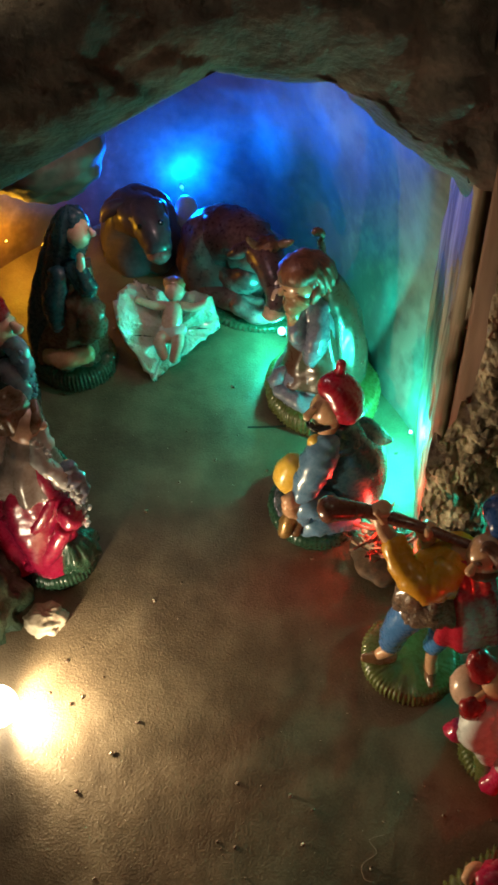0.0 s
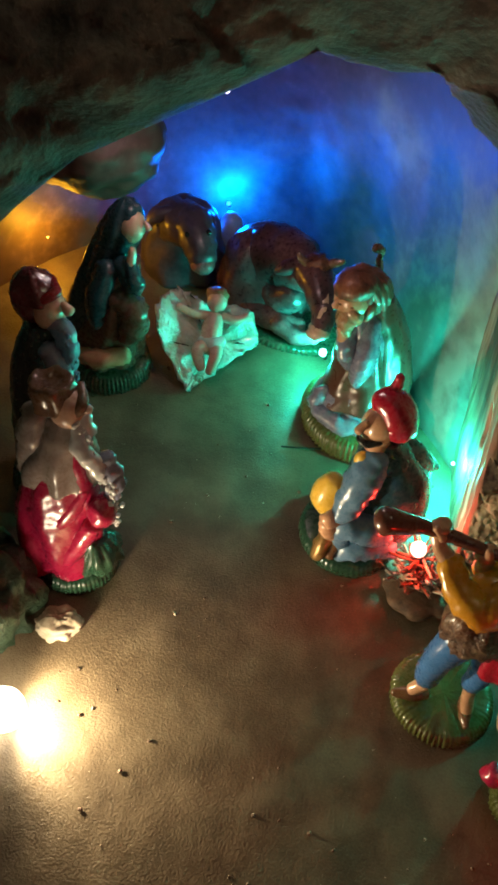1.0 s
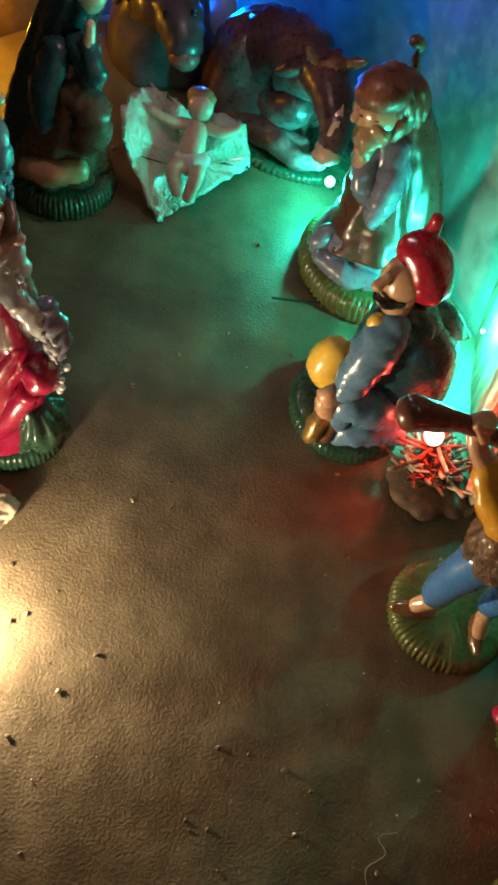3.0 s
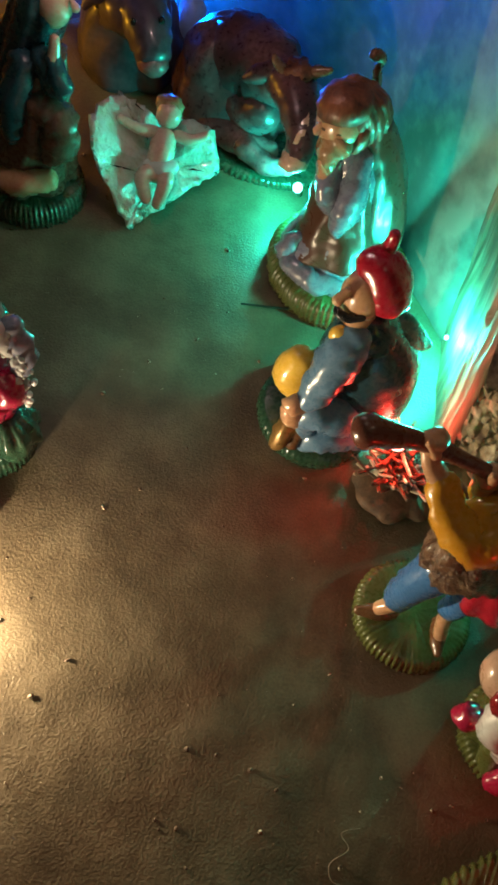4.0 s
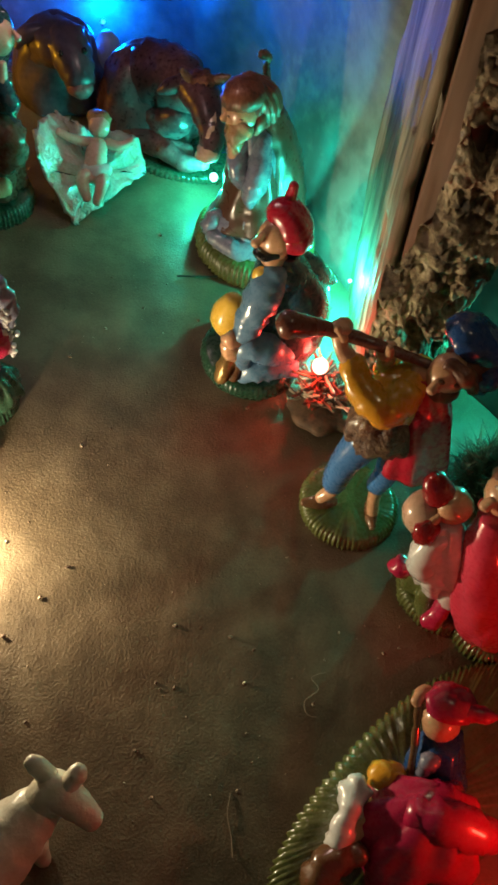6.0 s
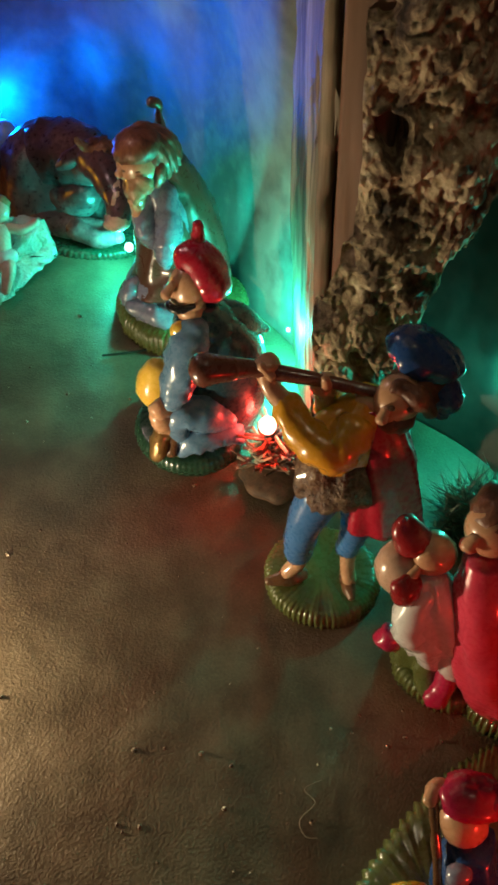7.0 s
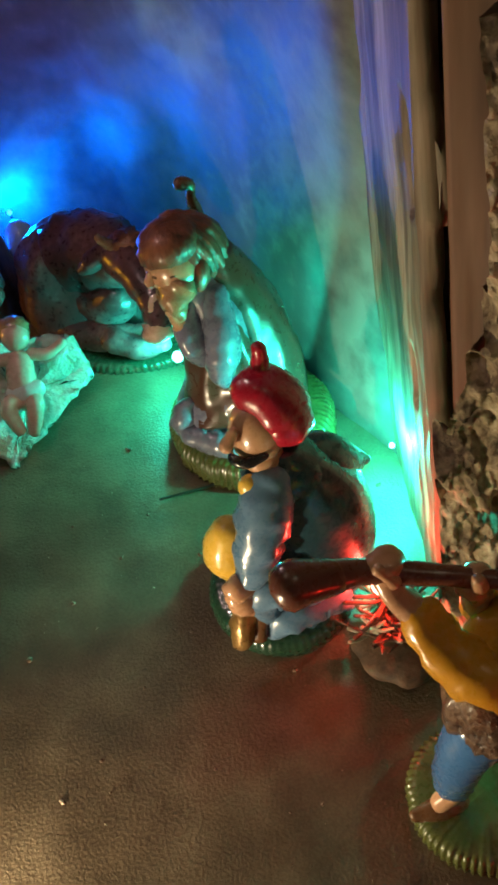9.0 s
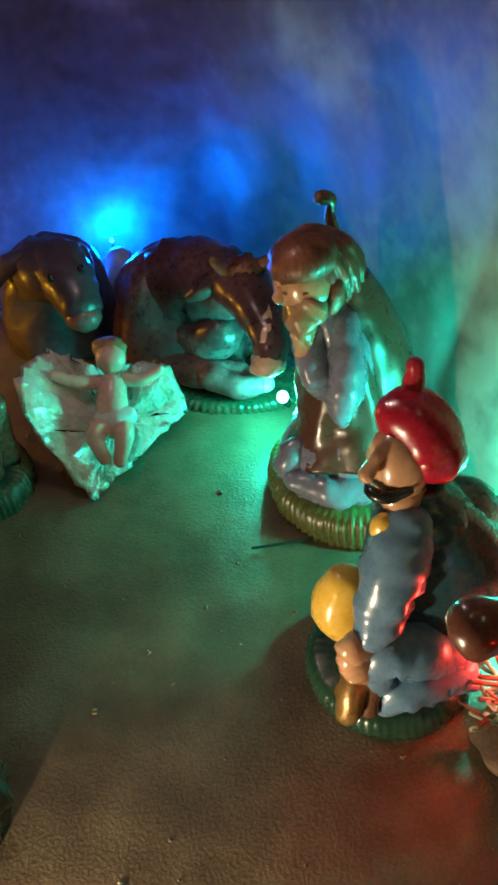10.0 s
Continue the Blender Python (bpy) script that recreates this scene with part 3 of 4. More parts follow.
def kneeling_man():
    c = Clay()
    c.base(32, 30, 14, BASEGREEN, 76)
    c.robe([(-3, -2, 13, 24, 21), (-4, -2, 20, 23.5, 20.5), (-4, -2, 30, 19, 17), (-4, -2, 40, 14, 13)], GREYBLUE, 8, 1.5, phase=0.7, rough=0.12)
    c.robe([(-4, -3, 25, 20.5, 18.5), (-4, -3, 34, 18, 16.5), (-5, -3, 46, 14.5, 14), (-6, -4, 60, 12, 12), (-7, -5, 70, 9, 9)], CLOAK, 5, 0.8, phase=1.1, rough=0.14, twist=0.05)
    c.robe([(4, 4, 17, 20, 18.5), (5, 4, 36, 19, 16.5), (5, 3, 54, 15.5, 13.5), (1, 1, 72, 12.5, 11.5), (-3, -1, 86, 9, 9)], CLOAK, 3, 0.7, phase=2.0)
    c.robe([(-6, -5, 52, 12, 12), (-7, -5, 64, 12, 11.5), (-8, -6, 76, 9, 9), (-9, -6, 84, 5, 5)], GREYBLUE, 6, 0.8, phase=0.2)
    c.limb([(-10, -9, 76), (-14, -14, 68), (-13, -17, 60), (-10, -18, 54)], [5, 6, 6.5, 3], GREYBLUE, rough=0.18, sub=8, flat=0.75)
    c.limb([(-3, -10, 74), (-4, -17, 62), (-6, -20, 52), (-7, -20, 44)], [6, 7.2, 6.6, 2.5], GREYBLUE, rough=0.18, sub=8, flat=0.75)
    c.limb([(-24, -10, 20), (-25, -12, 26), (-22, -11, 32)], [4.5, 5, 3], GREYBLUE, rough=0.3)
    c.limb([(-24, -16, 22), (-12, -22, 18), (4, -21, 17)], [4, 5, 4], GREYBLUE, rough=0.35, sub=8)
    c.limb([(-16, -16, 68), (-18, -17, 76)], [3, 2.2], SKIN)
    c.ball((-14, -9, 88), (9.3, 10, 10.5), SKIN, (15, -15, 0))
    c.ball((-13.5, -9, 96), (10.8, 10.8, 7.5), HAIR, (0, -14, 0), rough=0.12)
    c.limb([(-13, -14, 83), (-16, -16, 79), (-16, -17, 73)], [6.2, 5.2, 2.4], TAN, rough=0.5, sub=8)
    c.limb([(-5, -11, 88), (-8, -14, 82)], [4.5, 3.6], HAIR, rough=0.4)
    for q in ((-19.5, -16, 89), (-14.5, -18.3, 89)):
        c.ball(q, (1.3, 0.8, 0.7), UMBER)
    c.limb([(-21.5, -14.5, 89.5), (-22.5, -15.5, 87)], [1.1, 1.6], SKIN)
    c.robe([(-5, -2, 79, 8.5, 8.5), (-6, -3, 84, 10.8, 10.6), (-8, -4, 91, 12.2, 11.6), (-10, -5, 97, 10.8, 10.4), (-11, -5, 101.5, 5.5, 5.5), (-11, -5, 103, 1, 1)], HAIR, 17, 0.55, rough=0.1, twist=0.02, n=120, tilt=0.12)
    c.limb([(4, 8, 60), (-1, 8, 90), (-3, 7, 101), (-2.5, 6, 106), (-6, 5, 107.5)], [1.6, 1.6, 1.7, 1.9, 2.2], BROWN)
    c.thing("kneeling_man_figurine", (0.071, 0.197), "glossy painted kneeling bearded man figurine in brown cloak", group="nativity figurines")


def robed_woman():
    c = Clay()
    c.base(25, 23, 12, DEEPGREEN, 64)
    c.robe([(0, 0, 12, 21, 19), (3, -1, 26, 20, 17), (8, -4, 42, 15, 14), (12, -6, 60, 11, 10), (16, -8, 80, 8, 8)], SKIRT, 7, 1.7, twist=0.04)
    c.robe([(-8, 6, 13, 19, 17), (-7, 6, 36, 17, 15), (-1, 3, 58, 14, 13), (7, -1, 80, 12, 11), (15, -5, 98, 11.5, 11), (18, -7, 110, 7, 7), (18, -7, 114, 1.5, 1.5)], TEAL, 6, 1.2, phase=1.4)
    c.ball((21, -10, 101), (6.9, 6.9, 8.8), PALESKIN)
    c.limb([(28, -12, 104), (29.5, -13, 102)], [1.2, 1.8], PALESKIN)
    c.limb([(15, -13, 80), (22, -16, 70), (22, -18, 76), (21, -18, 84)], [6, 5.5, 4.5, 3], TEAL, rough=0.3)
    c.limb([(21, -18, 82), (22, -18, 92)], [3, 1.8], PALESKIN)
    c.limb([(12, -14, 60), (20, -16, 54), (19, -16, 42), (16, -18, 36)], [7, 8, 8, 5], SKIRT, rough=0.4, sub=8)
    c.limb([(-10, -15, 20), (2, -20, 22), (14, -18, 24)], [5, 6, 5], SKIN, rough=0.3)
    c.limb([(8, -14, 78), (2, -16, 60), (0, -17, 44)], [6, 7, 4], TEAL, rough=0.3)
    c.thing("kneeling_woman_figurine", (-0.070, 0.212), "glossy painted kneeling woman figurine in dark teal veil", group="nativity figurines", size=0.95)


def bearded_elder():
    c = Clay()
    c.base(21, 19, 9, DEEPGREEN, 60, 0.3)
    c.robe([(-4, -1, 6, 18, 16), (-4, -2, 22, 19, 16), (-2, -2, 40, 19.5, 15), (1, -3, 58, 17, 13.5), (4, -3, 76, 11, 10), (6, -3, 92, 6, 6)], CRIMSON, 5, 1.5, phase=0.3, twist=0.075, n=72, sub=10)
    c.limb([(-20, -3, 26), (-10, -11.5, 34), (4, -13.5, 48), (12, -11, 62)], [2.4, 3.8, 4, 3], CRIMSON, rough=0.1, sub=8)
    c.limb([(-19, -5, 42), (-9, -11.5, 48), (3, -12.5, 58), (9, -10, 66)], [2.2, 3.4, 3.4, 2.4], CRIMSON, rough=0.1, sub=8)
    c.limb([(-17, -6, 8), (-8, -12.5, 12), (4, -14.5, 24), (14, -13, 42)], [2.8, 4, 4.4, 4.4], CRIMSON, rough=0.25, sub=8)
    c.ball((19, -13, 52), (6, 6.5, 7.5), CRIMSON, rough=0.25)
    c.robe([(1, -3, 62, 17, 13.5), (2, -3, 74, 15, 12.5), (4, -3, 86, 11, 10), (6, -3, 97, 6, 6)], MAUVE, 6, 1.0, phase=0.9, rough=0.2, twist=0.05)
    c.limb([(13, -8, 96), (13, -12, 88), (17, -12, 80), (21, -12, 70)], [3.5, 4.2, 4.2, 2], LACE, rough=0.35, sub=9)
    c.limb([(22, -9, 80), (25, -9, 66), (22, -10, 56)], [3.5, 4.5, 2], GREYBLUE, rough=0.5, sub=8)
    c.frill([(13, -10, 98), (16, -13, 86), (22, -13, 72), (25, -12, 56), (22, -12, 44)], 90, 2.6, LACE)
    c.ball((8, -4, 101), (7.8, 8, 9), PALESKIN)
    c.limb([(14, -5, 106), (16, -6, 103)], [1.5, 2.2], PALESKIN)
    c.limb([(12, -6, 98), (15, -8, 93), (15, -9, 89)], [5, 4, 2], LACE, rough=0.5)
    c.robe([(2, -3, 102, 8.5, 8.5), (2, -3, 106, 8.3, 8.3), (2, -3, 112, 8.8, 8.6), (2, -3, 114.5, 7.3, 7.3), (2, -3, 113, 3, 3)], UMBER, 5, 0.7, rough=0.15)
    c.limb([(10, -9, 101), (14, -6, 106), (12, 2, 108)], [2.2, 2.6, 2], UMBER)
    c.limb([(-6, -3, 96), (-9, -4, 82), (-12, -4, 66)], [6, 6.5, 5], MAUVE, rough=0.35)
    c.robe([(13, -4, 9, 10, 12), (14, -5, 18, 9, 11), (13, -6, 26, 5, 6)], DEEPGREEN, 9, 0.9, phase=0.2, rough=0.2)
    c.thing("bearded_elder_figurine", (-0.063, 0.091), "glossy painted old man figurine in crimson cloak and tan hat", group="nativity figurines")


def dark_elder():
    c = Clay()
    c.base(21, 20, 9, DEEPGREEN, 60)
    c.robe([(0, 0, 8, 18, 16), (0, 0, 40, 16, 14), (2, 0, 70, 16, 14), (4, 0, 92, 12, 11), (5, 0, 104, 7, 7)], BLACK, 6, 1.2)
    c.limb([(14, -6, 108), (18, -9, 98), (18, -9, 86), (16, -9, 78)], [4, 5, 4.5, 3], SKY, rough=0.4, sub=8)
    c.limb([(10, -11, 96), (16, -13, 86), (12, -14, 72)], [5, 5, 3], GREYBLUE, rough=0.4)
    c.frill([(16, -8, 108), (20, -12, 98), (20, -12, 84), (16, -14, 72)], 60, 2.4, SKY)
    c.ball((10, -3, 113), (8, 8, 9.5), PALESKIN)
    c.limb([(18, -6, 118), (20.5, -7, 115)], [1.5, 2.4], PALESKIN)
    c.limb([(14, -6, 108), (19, -8, 102), (18, -9, 96)], [4.5, 4, 2], GREYBLUE, rough=0.4)
    c.ball((3, 0, 116), (10, 10, 11.5), WINE, rough=0.2)
    c.robe([(5, -1, 118, 10, 10), (4, 0, 124, 9.5, 9.5), (3, 0, 129, 5, 5), (3, 0, 131, 1, 1)], WINE, 5, 0.6)
    c.limb([(10, -8, 121), (15, -5, 123), (12, 2, 124)], [2.2, 2.6, 2], DARKRED)
    c.thing("dark_robed_elder_figurine", (-0.082, 0.134), "glossy painted old man figurine in black robe and red cap", group="nativity figurines", size=0.95)


def ox():
    c = Clay()
    c.base(34, 20, 5, DEEPGREEN, 70, 0.4, c=(16, -12), spin=-0.15)
    c.robe([(2, 8, 4, 30, 22), (1, 8, 16, 31, 23), (0, 9, 32, 27, 20), (-1, 10, 44, 20, 14), (-1, 10, 51, 10, 8), (-1, 10, 53, 2, 2)], OXHIDE, 3, 0.9, rough=0.16)
    c.limb([(2, 6, 36), (14, -6, 40), (22, -18, 42)], [19, 16, 12], OXHIDE, rough=0.18, n=20)
    c.limb([(4, 0, 22), (10, -10, 20), (16, -18, 26)], [15, 12, 8], OXHIDE, rough=0.18, n=20)
    c.limb([(24, -24, 47), (29, -36, 44), (32, -48, 37), (31, -54, 32)], [10.5, 9, 7, 5.5], OXHIDE, rough=0.14, n=16)
    c.ball((30, -55, 30), (6.4, 5.5, 5.2), PALESKIN, rough=0.2)
    c.limb([(30, -34, 46), (32, -45, 42), (31, -52, 37)], [5, 5, 4], PALESKIN, rough=0.2)
    c.limb([(22, -28, 53), (18, -29, 57), (16, -29, 60)], [2.8, 2.2, 1.2], UMBER)
    c.limb([(34, -28, 55), (40, -30, 58)], [3.0, 1.2], UMBER)
    c.ball((27, -28, 54), (7, 6, 4), HAIR, rough=0.5, f=0.6)
    c.limb([(18, -22, 50), (10, -22, 46), (5, -21, 43)], [4.5, 4.5, 2], OXHIDE)
    c.limb([(-10, -8, 10), (6, -20, 9), (20, -22, 8)], [8, 6.5, 4.5], OXHIDE)
    c.limb([(8, -24, 10), (18, -32, 8), (26, -33, 8)], [6, 5, 4], OXHIDE, rough=0.2)
    c.ball((29, -33, 8), (3.4, 3.4, 3), IVORY)
    c.thing("ox_figurine", (0.014, 0.272), "glossy dark brown lying ox figurine on green base", group="nativity figurines")


def donkey():
    c = Clay()
    c.robe([(-4, 10, 0, 26, 22), (-4, 10, 20, 25, 20), (-4, 8, 36, 20, 15), (-3, 8, 46, 12, 9), (-3, 8, 50, 3, 3)], GREYHIDE, 3, 0.8, rough=0.16)
    c.limb([(-4, 2, 36), (0, -6, 40), (6, -10, 38)], [15, 13, 11], GREYHIDE, rough=0.18, n=20)
    c.limb([(4, -8, 42), (9, -18, 37), (12, -25, 31)], [12, 10.5, 8.5], GREYHIDE, rough=0.15, n=16)
    c.ball((12.5, -28, 28), (7, 6, 6), OXHIDE)
    for q in ((3, -24, 44), (15, -22, 45)):
        c.ball(q, (1.6, 1.4, 2.0), BLACK)
    c.limb([(-8, -4, 46), (-17, -6, 44), (-22, -8, 38)], [4, 4.6, 1.6], GREYHIDE)
    c.limb([(6, -4, 47), (13, -5, 44), (16, -8, 38)], [4, 4.4, 1.6], GREYHIDE)
    c.thing("donkey_figurine", (-0.036, 0.292), "glossy grey lying donkey figurine beside the crib", group="nativity figurines")


def crib():
    """A heart-shaped varnished straw bed, and a small doll on it."""
    c = Clay()
    rim = [(-11, -28, -1), (-22, -22, 18), (-29, -16, 40), (-22, 6, 42), (-13, 11, 36), (-3, 15, 28), (7, 20, 24), (20, 17, 24), (25, 7, 10), (14, -3, 5), (0, -18, 1)]
    n = 88
    outer = [Vector(p) * (1 + 0.05 * noise.noise(Vector(p) * 0.25)) for p in smooth_path(rim + rim[:1], 8)[:n]]
    cen = Vector((-2, -2, 16))
    jag = lambda ring, a: [p + Vector((noise.noise(p * 0.45), noise.noise(p * 0.45 + Vector((9, 0, 0))), noise.noise(p * 0.45 + Vector((0, 9, 0))))) * a for p in ring]
    toward = lambda k, d: jag([cen + (p - cen) * k + Vector((0, 0, d)) for p in outer], 2.6)
    low = [Vector((p.x * 0.35 - 1, p.y * 0.35, 0.5)) for p in outer]
    under = lambda k, d: [Vector((p.x, p.y, max(0.8, p.z))) for p in toward(k, d)]
    c.rings([low, under(0.36, -6), under(0.62, -5), under(0.86, -3.5), jag(outer, 1.6), toward(0.93, 1.0), toward(0.8, -0.5), toward(0.6, -1.5), toward(0.35, -2.5), toward(0.1, -3)], STRAW)
    c.thing("straw_crib", (-0.014, 0.228), "heart-shaped pale varnished straw crib on the ground", "crib", sink=0.001, lumpy=1.3)
    d = Clay()
    d.ball((1, 8, 36), (5.6, 5.6, 6.2), DOLLSKIN)
    d.ball((1, 11, 38), (6.2, 5.2, 5.6), TAN, rough=0.25)
    d.limb([(0, 3, 28), (-1, -3, 22), (-1, -8, 17)], [5.5, 6, 5.5], DOLLSKIN)
    d.limb([(-4, 3, 30), (-11, 0, 33), (-19, 0, 37)], [2.8, 2.4, 1.9], DOLLSKIN)
    d.limb([(5, 4, 29), (12, 4, 28), (18, 6, 30)], [2.8, 2.4, 1.9], DOLLSKIN)
    d.limb([(-3, -8, 18), (-7, -14, 19), (-5, -19, 11)], [4, 3.6, 2.4], DOLLSKIN)
    d.limb([(2, -8, 17), (3, -14, 17), (0, -19, 9)], [4, 3.6, 2.4], DOLLSKIN)
    d.limb([(-5, -7, 20), (0, -8, 20), (5, -6, 20)], [3.5, 4.5, 3.5], WHITE)
    d.thing("swaddled_doll", (-0.013, 0.226), "tiny pale painted doll lying in the straw crib", group="nativity figurines", lumpy=0.3)


def child():
    c = Clay()
    c.base(21, 20, 9, BASEGREEN, 56, c=(6, 6))
    c.robe([(5, 5, 8, 18, 16), (4, 4, 18, 17, 15), (2, 2, 30, 11, 10)], BASEGREEN, 8, 1.6, rough=0.35)
    c.limb([(2, -2, 40), (-1, -9, 33), (1, -11, 26)], [7, 6.5, 5], WHITE)
    c.limb([(0, -10, 26), (-3, -13, 18), (-6, -14, 13)], [4.5, 4.2, 4], CRIMSON, rough=0.3)
    c.ball((-19, 2, 31), (5.5, 5, 4.8), CRIMSON, rough=0.3)
    c.limb([(-15, 1, 32), (-7, 0, 34)], [4.2, 4], CRIMSON, rough=0.2)
    c.robe([(-3, -4, 30, 11, 9), (-6, -4, 46, 12.5, 10), (-9, -3, 60, 10.5, 9), (-11, -2, 73, 5, 5)], WHITE, 6, 0.9, rough=0.15)
    c.limb([(-12, -4, 66), (-17, -7, 56), (-15, -8, 48), (-8, -10, 42)], [5.5, 6, 6, 4], WHITE, rough=0.25)
    c.ball((-19, 3, 70), (8.5, 8.5, 10), PALESKIN)
    c.ball((-20, -6, 70), (5.6, 4, 6), DARKRED, rough=0.2)
    c.ball((-10, 1, 78), (7.5, 7.5, 7.5), SKIN)
    c.limb([(-16, -3, 77), (-18, -4, 75)], [1.5, 1.8], SKIN)
    c.limb([(-16, 4, 82), (-19, 5, 88), (-20, 5, 91)], [6.5, 4.5, 1.5], DARKRED)
    c.thing("child_figurine", (0.143, 0.001), "glossy painted child figurine in white shirt and red cap", group="nativity figurines")


def rose_robed():
    c = Clay()
    c.base(21, 20, 9, BASEGREEN, 56)
    c.robe([(0, 0, 8, 17, 15), (-4, 0, 30, 16, 13), (-12, 0, 58, 13, 11), (-18, 2, 80, 9, 9)], IVORY, 6, 0.9)
    c.robe([(-5, -10, 3, 5, 5), (-10, -9, 22, 14, 9), (-15, -6, 48, 15.5, 10.5), (-20, -2, 72, 12, 10), (-22, 2, 86, 7, 7)], PINK, 4, 1.0)
    c.ball((-22, 4, 96), (8.5, 8.5, 9.5), SKIN)
    c.limb([(-29, 0, 98), (-31, -1, 95)], [1.8, 2.4], SKIN)
    c.ball((-29, 2, 92), (3, 3, 2.6), DARKRED)
    c.ball((-19, 6, 101), (9.5, 9.5, 7.5), HAIR, rough=0.25)
    c.thing("rose_robed_figurine", (0.170, -0.007), "glossy painted stooping figurine in a rose red robe", group="nativity figurines")


def reclining_shepherd():
    c = Clay()
    c.base(80, 31, 9, BASEGREEN, 120, 0.9, c=(-5, 4), spin=radians(43))
    c.robe([(-6, -8, 9, 26, 20), (-5, -7, 20, 24, 18), (-2, -4, 30, 17, 13), (0, 0, 36, 6, 6)], CRIMSON, 6, 2.0, rough=0.3)
    c.limb([(-8, -4, 30), (4, -8, 30), (18, -10, 24)], [8, 9, 7], CRIMSON, rough=0.35)
    c.limb([(-38, -10, 20), (-33, -2, 25), (-30, 6, 26), (-29, 9, 27)], [4.5, 5, 5.5, 4], WHITE, rough=0.5, sub=8)
    c.ball((-17, 12, 24), (7.5, 6, 6), YOLK, rough=0.2)
    c.limb([(-46, -22, 14), (-40, -16, 17), (-30, -14, 18)], [6, 6.5, 5], BROWN, rough=0.5)
    c.limb([(-36, -10, 18), (-28, -2, 18), (-20, 4, 18)], [5, 6, 5], SKIN, rough=0.3)
    c.limb([(-9, 6, 20), (-7, 20, 34), (-6, 33, 46)], [1.6, 1.6, 1.7], BROWN)
    c.limb([(-7, 32, 45), (-3, 36, 46), (2, 34, 46)], [2.4, 2.6, 2], SKIN)
    c.robe([(4, 10, 12, 12, 11), (4, 16, 24, 11, 10), (4, 22, 36, 7, 7)], HATBLUE, 5, 0.9, rough=0.2)
    c.limb([(-2, 14, 34), (-4, 12, 26)], [4, 3], GREYBLUE, rough=0.3)
    c.ball((2, 26, 42), (7.5, 7.5, 8), SKIN)
    c.ball((5, 30, 48), (10, 8.5, 6), CRIMSON, (0, 10, 0), rough=0.2)
    c.limb([(11, 27, 48), (17, 25, 49), (22, 24, 50)], [4, 3, 1.2], CRIMSON)
    c.thing("reclining_shepherd_figurine", (0.127, -0.088), "glossy painted reclining shepherd figurine in red on long olive base", group="nativity figurines")


def sheep():
    c = Clay()
    c.limb([(-27, -33, 22), (-18, -23, 24), (-6, -10, 26), (5, 0, 31)], [12, 13.5, 12.5, 8.5], WOOL, rough=0.1, n=24, sub=12)
    c.limb([(6, 1, 32), (11, 3, 39), (18, -1, 36), (23, -4, 31)], [7.4, 7, 5.6, 4.2], WOOL, n=18)
    c.limb([(9, 6, 42), (5, 9, 46), (3, 10, 47.5)], [3.4, 3.4, 2.6], WOOL)
    c.limb([(15, 3, 42), (18, 6, 46), (19, 7, 47.5)], [3.4, 3.4, 2.6], WOOL)
    for x, y in ((-29, -25), (-19, -34), (-5, 2), (4, -9)):
        c.limb([(x, y, 20), (x, y, 9), (x, y, y * 0.148 - x * 0.075)], [4.2, 3.2, 3.0], WOOL)
    c.thing("sheep_figurine", (-0.020, -0.090), "plain white plastic sheep figurine standing on the ground", "sheep figurine", lumpy=0.5)


def campfire():
    fire = tagged(new("campfire"), "little heap of crossed brown twigs lit red", "campfire")
    x0, y0 = 0.099, 0.103
    fire.location = (x0, y0, ground_z(x0, y0))
    c = Clay()
    c.robe([(3, -6, -1, 17, 15), (3, -6, 2, 17.5, 15.5), (3, -5, 5, 14, 12), (2, -4, 7, 6, 5)], TWIG, 7, 0.5, rough=0.15)
    mound = link_mesh("mound", c.bm, c.mats, fire)
    mound.data.transform(Matrix.Diagonal((0.001, 0.001, 0.001, 1)))
    rnd = random.Random(4)
    for k in range(70):
        a, r, h = rnd.uniform(0, 6.28), rnd.uniform(2, 11), rnd.uniform(1, 13)
        d, n, rise = rnd.uniform(0, 6.28), rnd.uniform(5, 13), rnd.uniform(-0.25, 0.45)
        m = (math.cos(a) * r, math.sin(a) * r, h * (1 - r / 16) + 5.5)
        p = (m[0] - math.cos(d) * n, m[1] - math.sin(d) * n, max(0.5, m[2] - rise * n) + 4)
        q = (m[0] + math.cos(d) * n, m[1] + math.sin(d) * n, max(0.5, m[2] + rise * n) + 4)
        c = Clay()
        c.limb([p, m, q], [0.7, rnd.uniform(0.5, 0.9), 0.35], TWIG if k % 3 else STONE, 7, 3)
        o = link_mesh("twig", c.bm, c.mats, fire)
        o.data.transform(Matrix.Diagonal((0.001, 0.001, 0.001, 1)))


def rock(name, at, r, m, label, rough=0.35, z=None, seed=0.0):
    c = Clay()
    bmr = []
    u, v = 56, 36
    for j in range(v + 1):
        th = math.pi * (0.01 + 0.98 * j / v)
        ring = []
        for k in range(u):
            ph = 2 * math.pi * k / u
            d = Vector((math.sin(th) * math.cos(ph), math.sin(th) * math.sin(ph), -math.cos(th)))
            s = 1 + rough * fbm(d * 1.7 + Vector((seed, seed, 0)), 5)
            ring.append(Vector((d.x * r[0], d.y * r[1], d.z * r[2])) * s)
        bmr.append(ring)
    c.rings(bmr, m)
    return c.thing(name, at, label, "rock", lean=(0, 0), z=z)


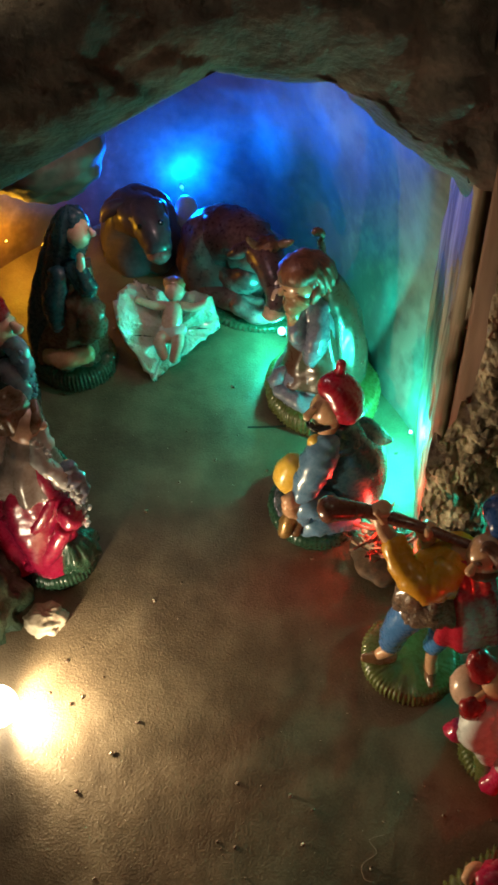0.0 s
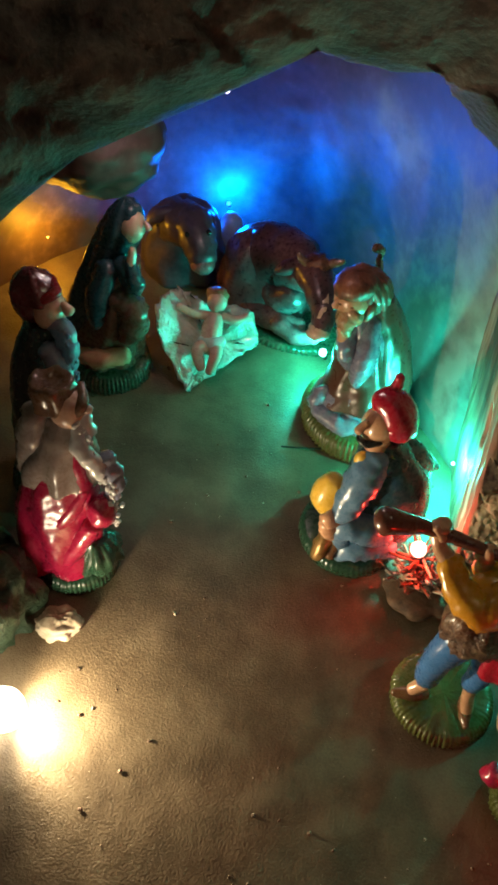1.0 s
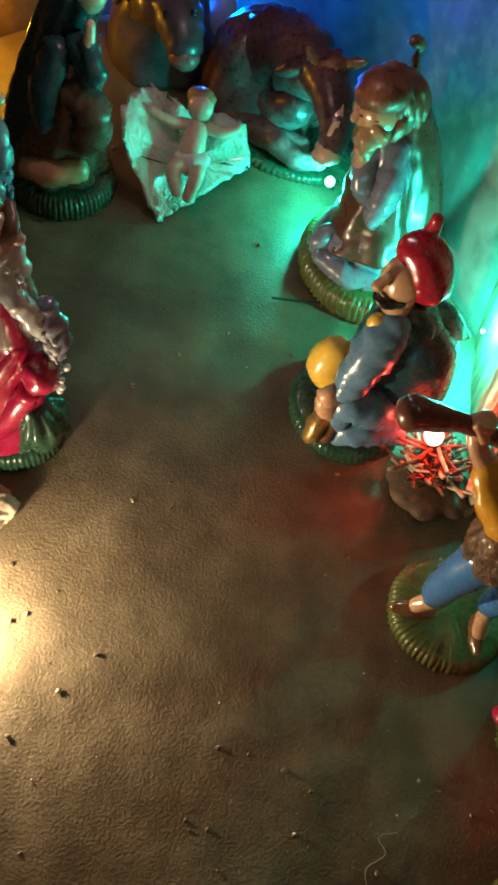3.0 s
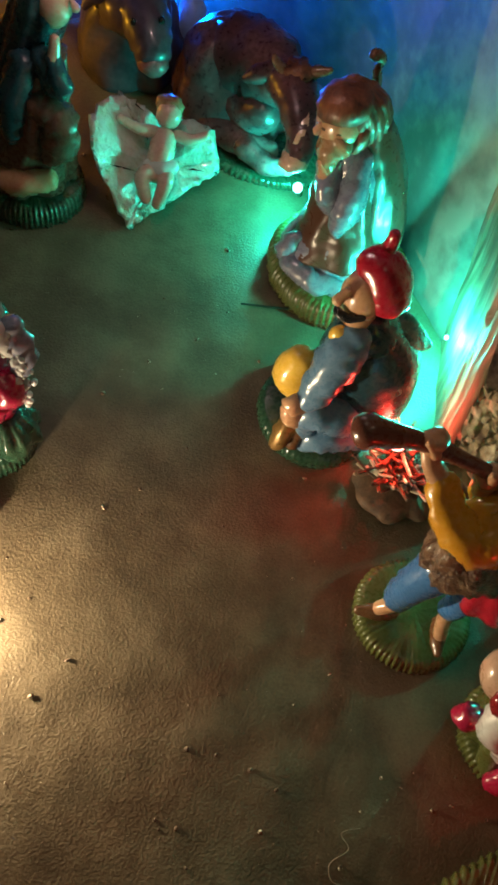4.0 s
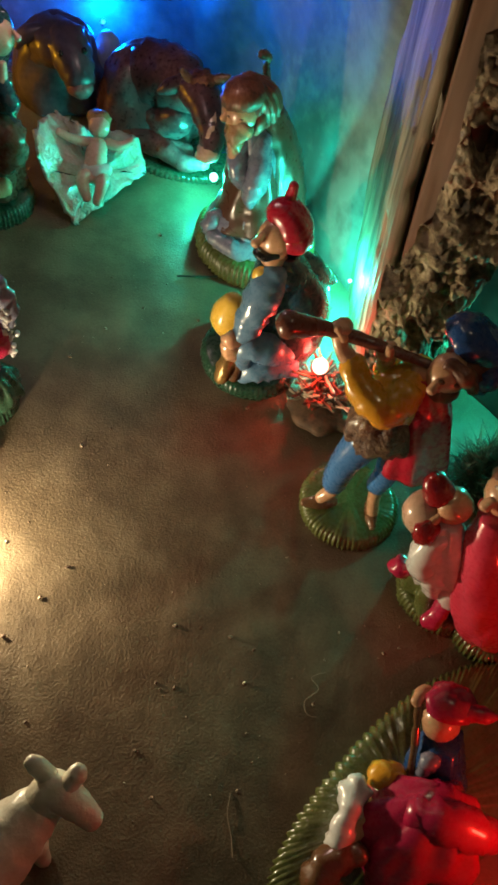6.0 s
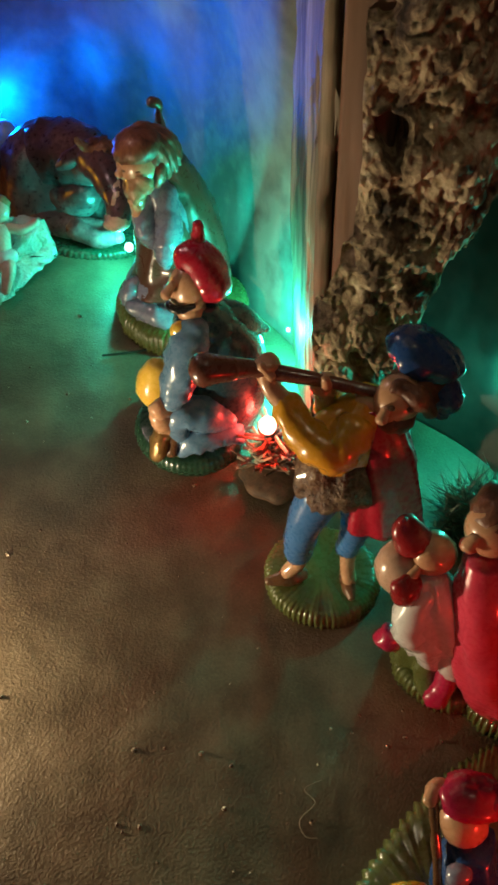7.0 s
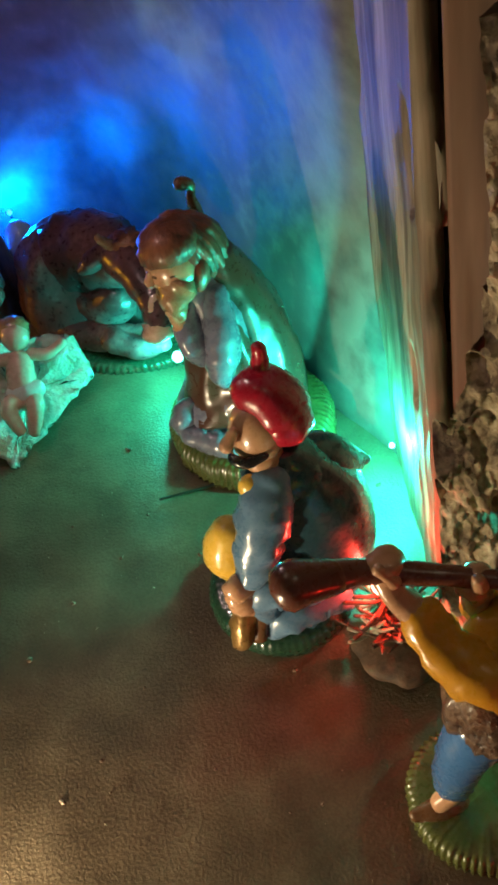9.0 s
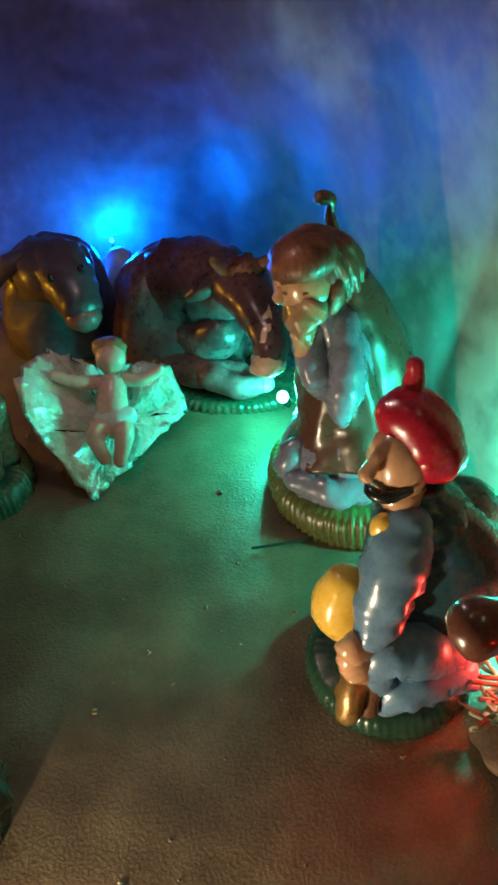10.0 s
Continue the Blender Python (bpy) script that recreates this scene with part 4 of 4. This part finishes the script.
seated_musician()
piper()
kneeling_man()
robed_woman()
bearded_elder()
dark_elder()
ox()
donkey()
crib()
child()
rose_robed()
reclining_shepherd()
sheep()
campfire()
rock("rock_lump", (-0.078, 0.258), (36, 31, 29), WALLPAPER, "rounded mottled rock bulge of the cave wall", 0.13, 0.150, 2.0)
rock("pale_stone", (-0.064, 0.058), (11, 9, 6), STONE, "small pale flat stone lying on the ground", 0.25, None, 5.0)
rock("mossy_rock", (-0.100, 0.062), (28, 24, 42), MOSS, "dark green glossy mossy rock", 0.4, None, 8.0)


def dark_strand():
    # thin dark strand along the ground, thicker at its right end
    c = Clay()
    z = lambda x, y: 1000 * ground_z(x * 0.001, y * 0.001)
    pts = [(30, 172), (38, 172.6), (46, 173.4), (54, 174.4), (62, 175.5)]
    c.limb([(x, y, z(x, y) + 1.4) for x, y in pts], [0.55] * 5, WIRE, 8, 6)
    cable = link_mesh("cable", c.bm, c.mats)
    c = Clay()
    c.limb([(61, 175.4, z(61, 175) + 1.8), (68, 176, z(68, 176) + 2.2)], [1.7, 1.5], WIRE, 12, 4)
    plug = link_mesh("strand_end", c.bm, c.mats, cable)
    for o in (cable, plug):
        o.data.transform(Matrix.Diagonal((0.001, 0.001, 0.001, 1)))
    cable.name = "dark_strand"
    tagged(cable, "thin dark green strand lying on the ground, thicker at one end", "cable")


def bulb_cover():
    c = Clay()
    c.robe([(0, 0, 0, 6, 6), (0, 0, 8, 7, 7), (0, 0, 14, 8.5, 8.5), (0, 0, 28, 10, 10), (0, 0, 38, 8.5, 8.5), (0, 0, 44, 4, 4), (0, 0, 45, 0.5, 0.5)], PLASTIC, n=28)
    c.thing("bulb_cover", (-0.012, 0.314), "frosted bluish plastic cap beside the blue bulb", "bulb cover", lumpy=0, size=0.72)


def bristle_bush(at, r, n):
    bush = tagged(new("bush"), "small dark green bristly artificial bush", "bush")
    bush.location = (*at, ground_z(*at))
    rnd = random.Random(9)
    c = Clay()
    c.limb([(0, 0, -1), (1, 0, r * 0.5), (0, 1, r)], [2, 1.5, 0.6], TWIG)
    stem = link_mesh("stem", c.bm, c.mats, bush)
    bm = bmesh.new()
    for _ in range(n):
        d = Vector((rnd.gauss(0, 1), rnd.gauss(0, 1), abs(rnd.gauss(0, 1)))).normalized()
        o = Vector((rnd.gauss(0, 0.25), rnd.gauss(0, 0.25), 0.5 + rnd.gauss(0, 0.2))) * r
        q = o + d * r * rnd.uniform(0.5, 1.0)
        s = d.orthogonal().normalized() * 0.5
        t = d.cross(s)
        a = [bm.verts.new(o + v) for v in (s, -s * 0.5 + t * 0.87, -s * 0.5 - t * 0.87)]
        tip = bm.verts.new(q)
        for i in range(3):
            bm.faces.new((a[i], a[(i + 1) % 3], tip))
    needles = link_mesh("needles", bm, [MOSS], bush, False)
    needles["kind"] = "stuff"
    for o in (stem, needles):
        o.data.transform(Matrix.Diagonal((0.001, 0.001, 0.001, 1)))


def ground_specks():
    bm = bmesh.new()
    rnd = random.Random(3)
    for _ in range(900):
        x, y = rnd.uniform(-0.10, 0.16), rnd.uniform(-0.13, 0.24)
        s = 0.0002 + 0.0009 * rnd.random() ** 10
        m = Matrix.Translation((x, y, ground_z(x, y) + s * 0.3)) @ Euler((rnd.uniform(-0.3, 0.3), rnd.uniform(-0.3, 0.3), rnd.uniform(0, 6))).to_matrix().to_4x4() @ Matrix.Diagonal((s * rnd.uniform(0.8, 2.0), s, s * 0.5, 1))
        made = bmesh.ops.create_icosphere(bm, subdivisions=1, radius=1, matrix=m)
        for f in {f for v in made["verts"] for f in v.link_faces}:
            f.material_index = 0 if rnd.random() < 0.8 else 1
    ob = link_mesh("ground_crumbs", bm, [TWIG, STONE])
    tagged(ob, "scattered tiny dark and pale crumbs on the paper ground", "crumbs", kind="stuff")


dark_strand()
bulb_cover()
bristle_bush((0.178, 0.060), 22, 900)
ground_specks()


def fibre(points):
    c = Clay()
    c.limb([(x, y, 1000 * ground_z(x * 0.001, y * 0.001) + 0.35 + 0.5 * (k % 2)) for k, (x, y) in enumerate(points)], [0.16] * len(points), WIREGREY, 6, 6)
    ob = link_mesh("fibre", c.bm, c.mats)
    ob.data.transform(Matrix.Diagonal((0.001, 0.001, 0.001, 1)))
    tagged(ob, "thin pale curled fibre lying on the paper ground", "fibre", "fibres on the ground")


WIREGREY = paint("pale_fibre", (0.32, 0.24, 0.17), 0.5, 0.0)
fibre([(93.5, -30), (87, -32.4), (89.8, -37), (83.6, -42), (84.3, -47), (88.2, -48.3)])
fibre([(52.4, -76.8), (51, -84.4), (52.3, -91.8), (52.6, -99)])
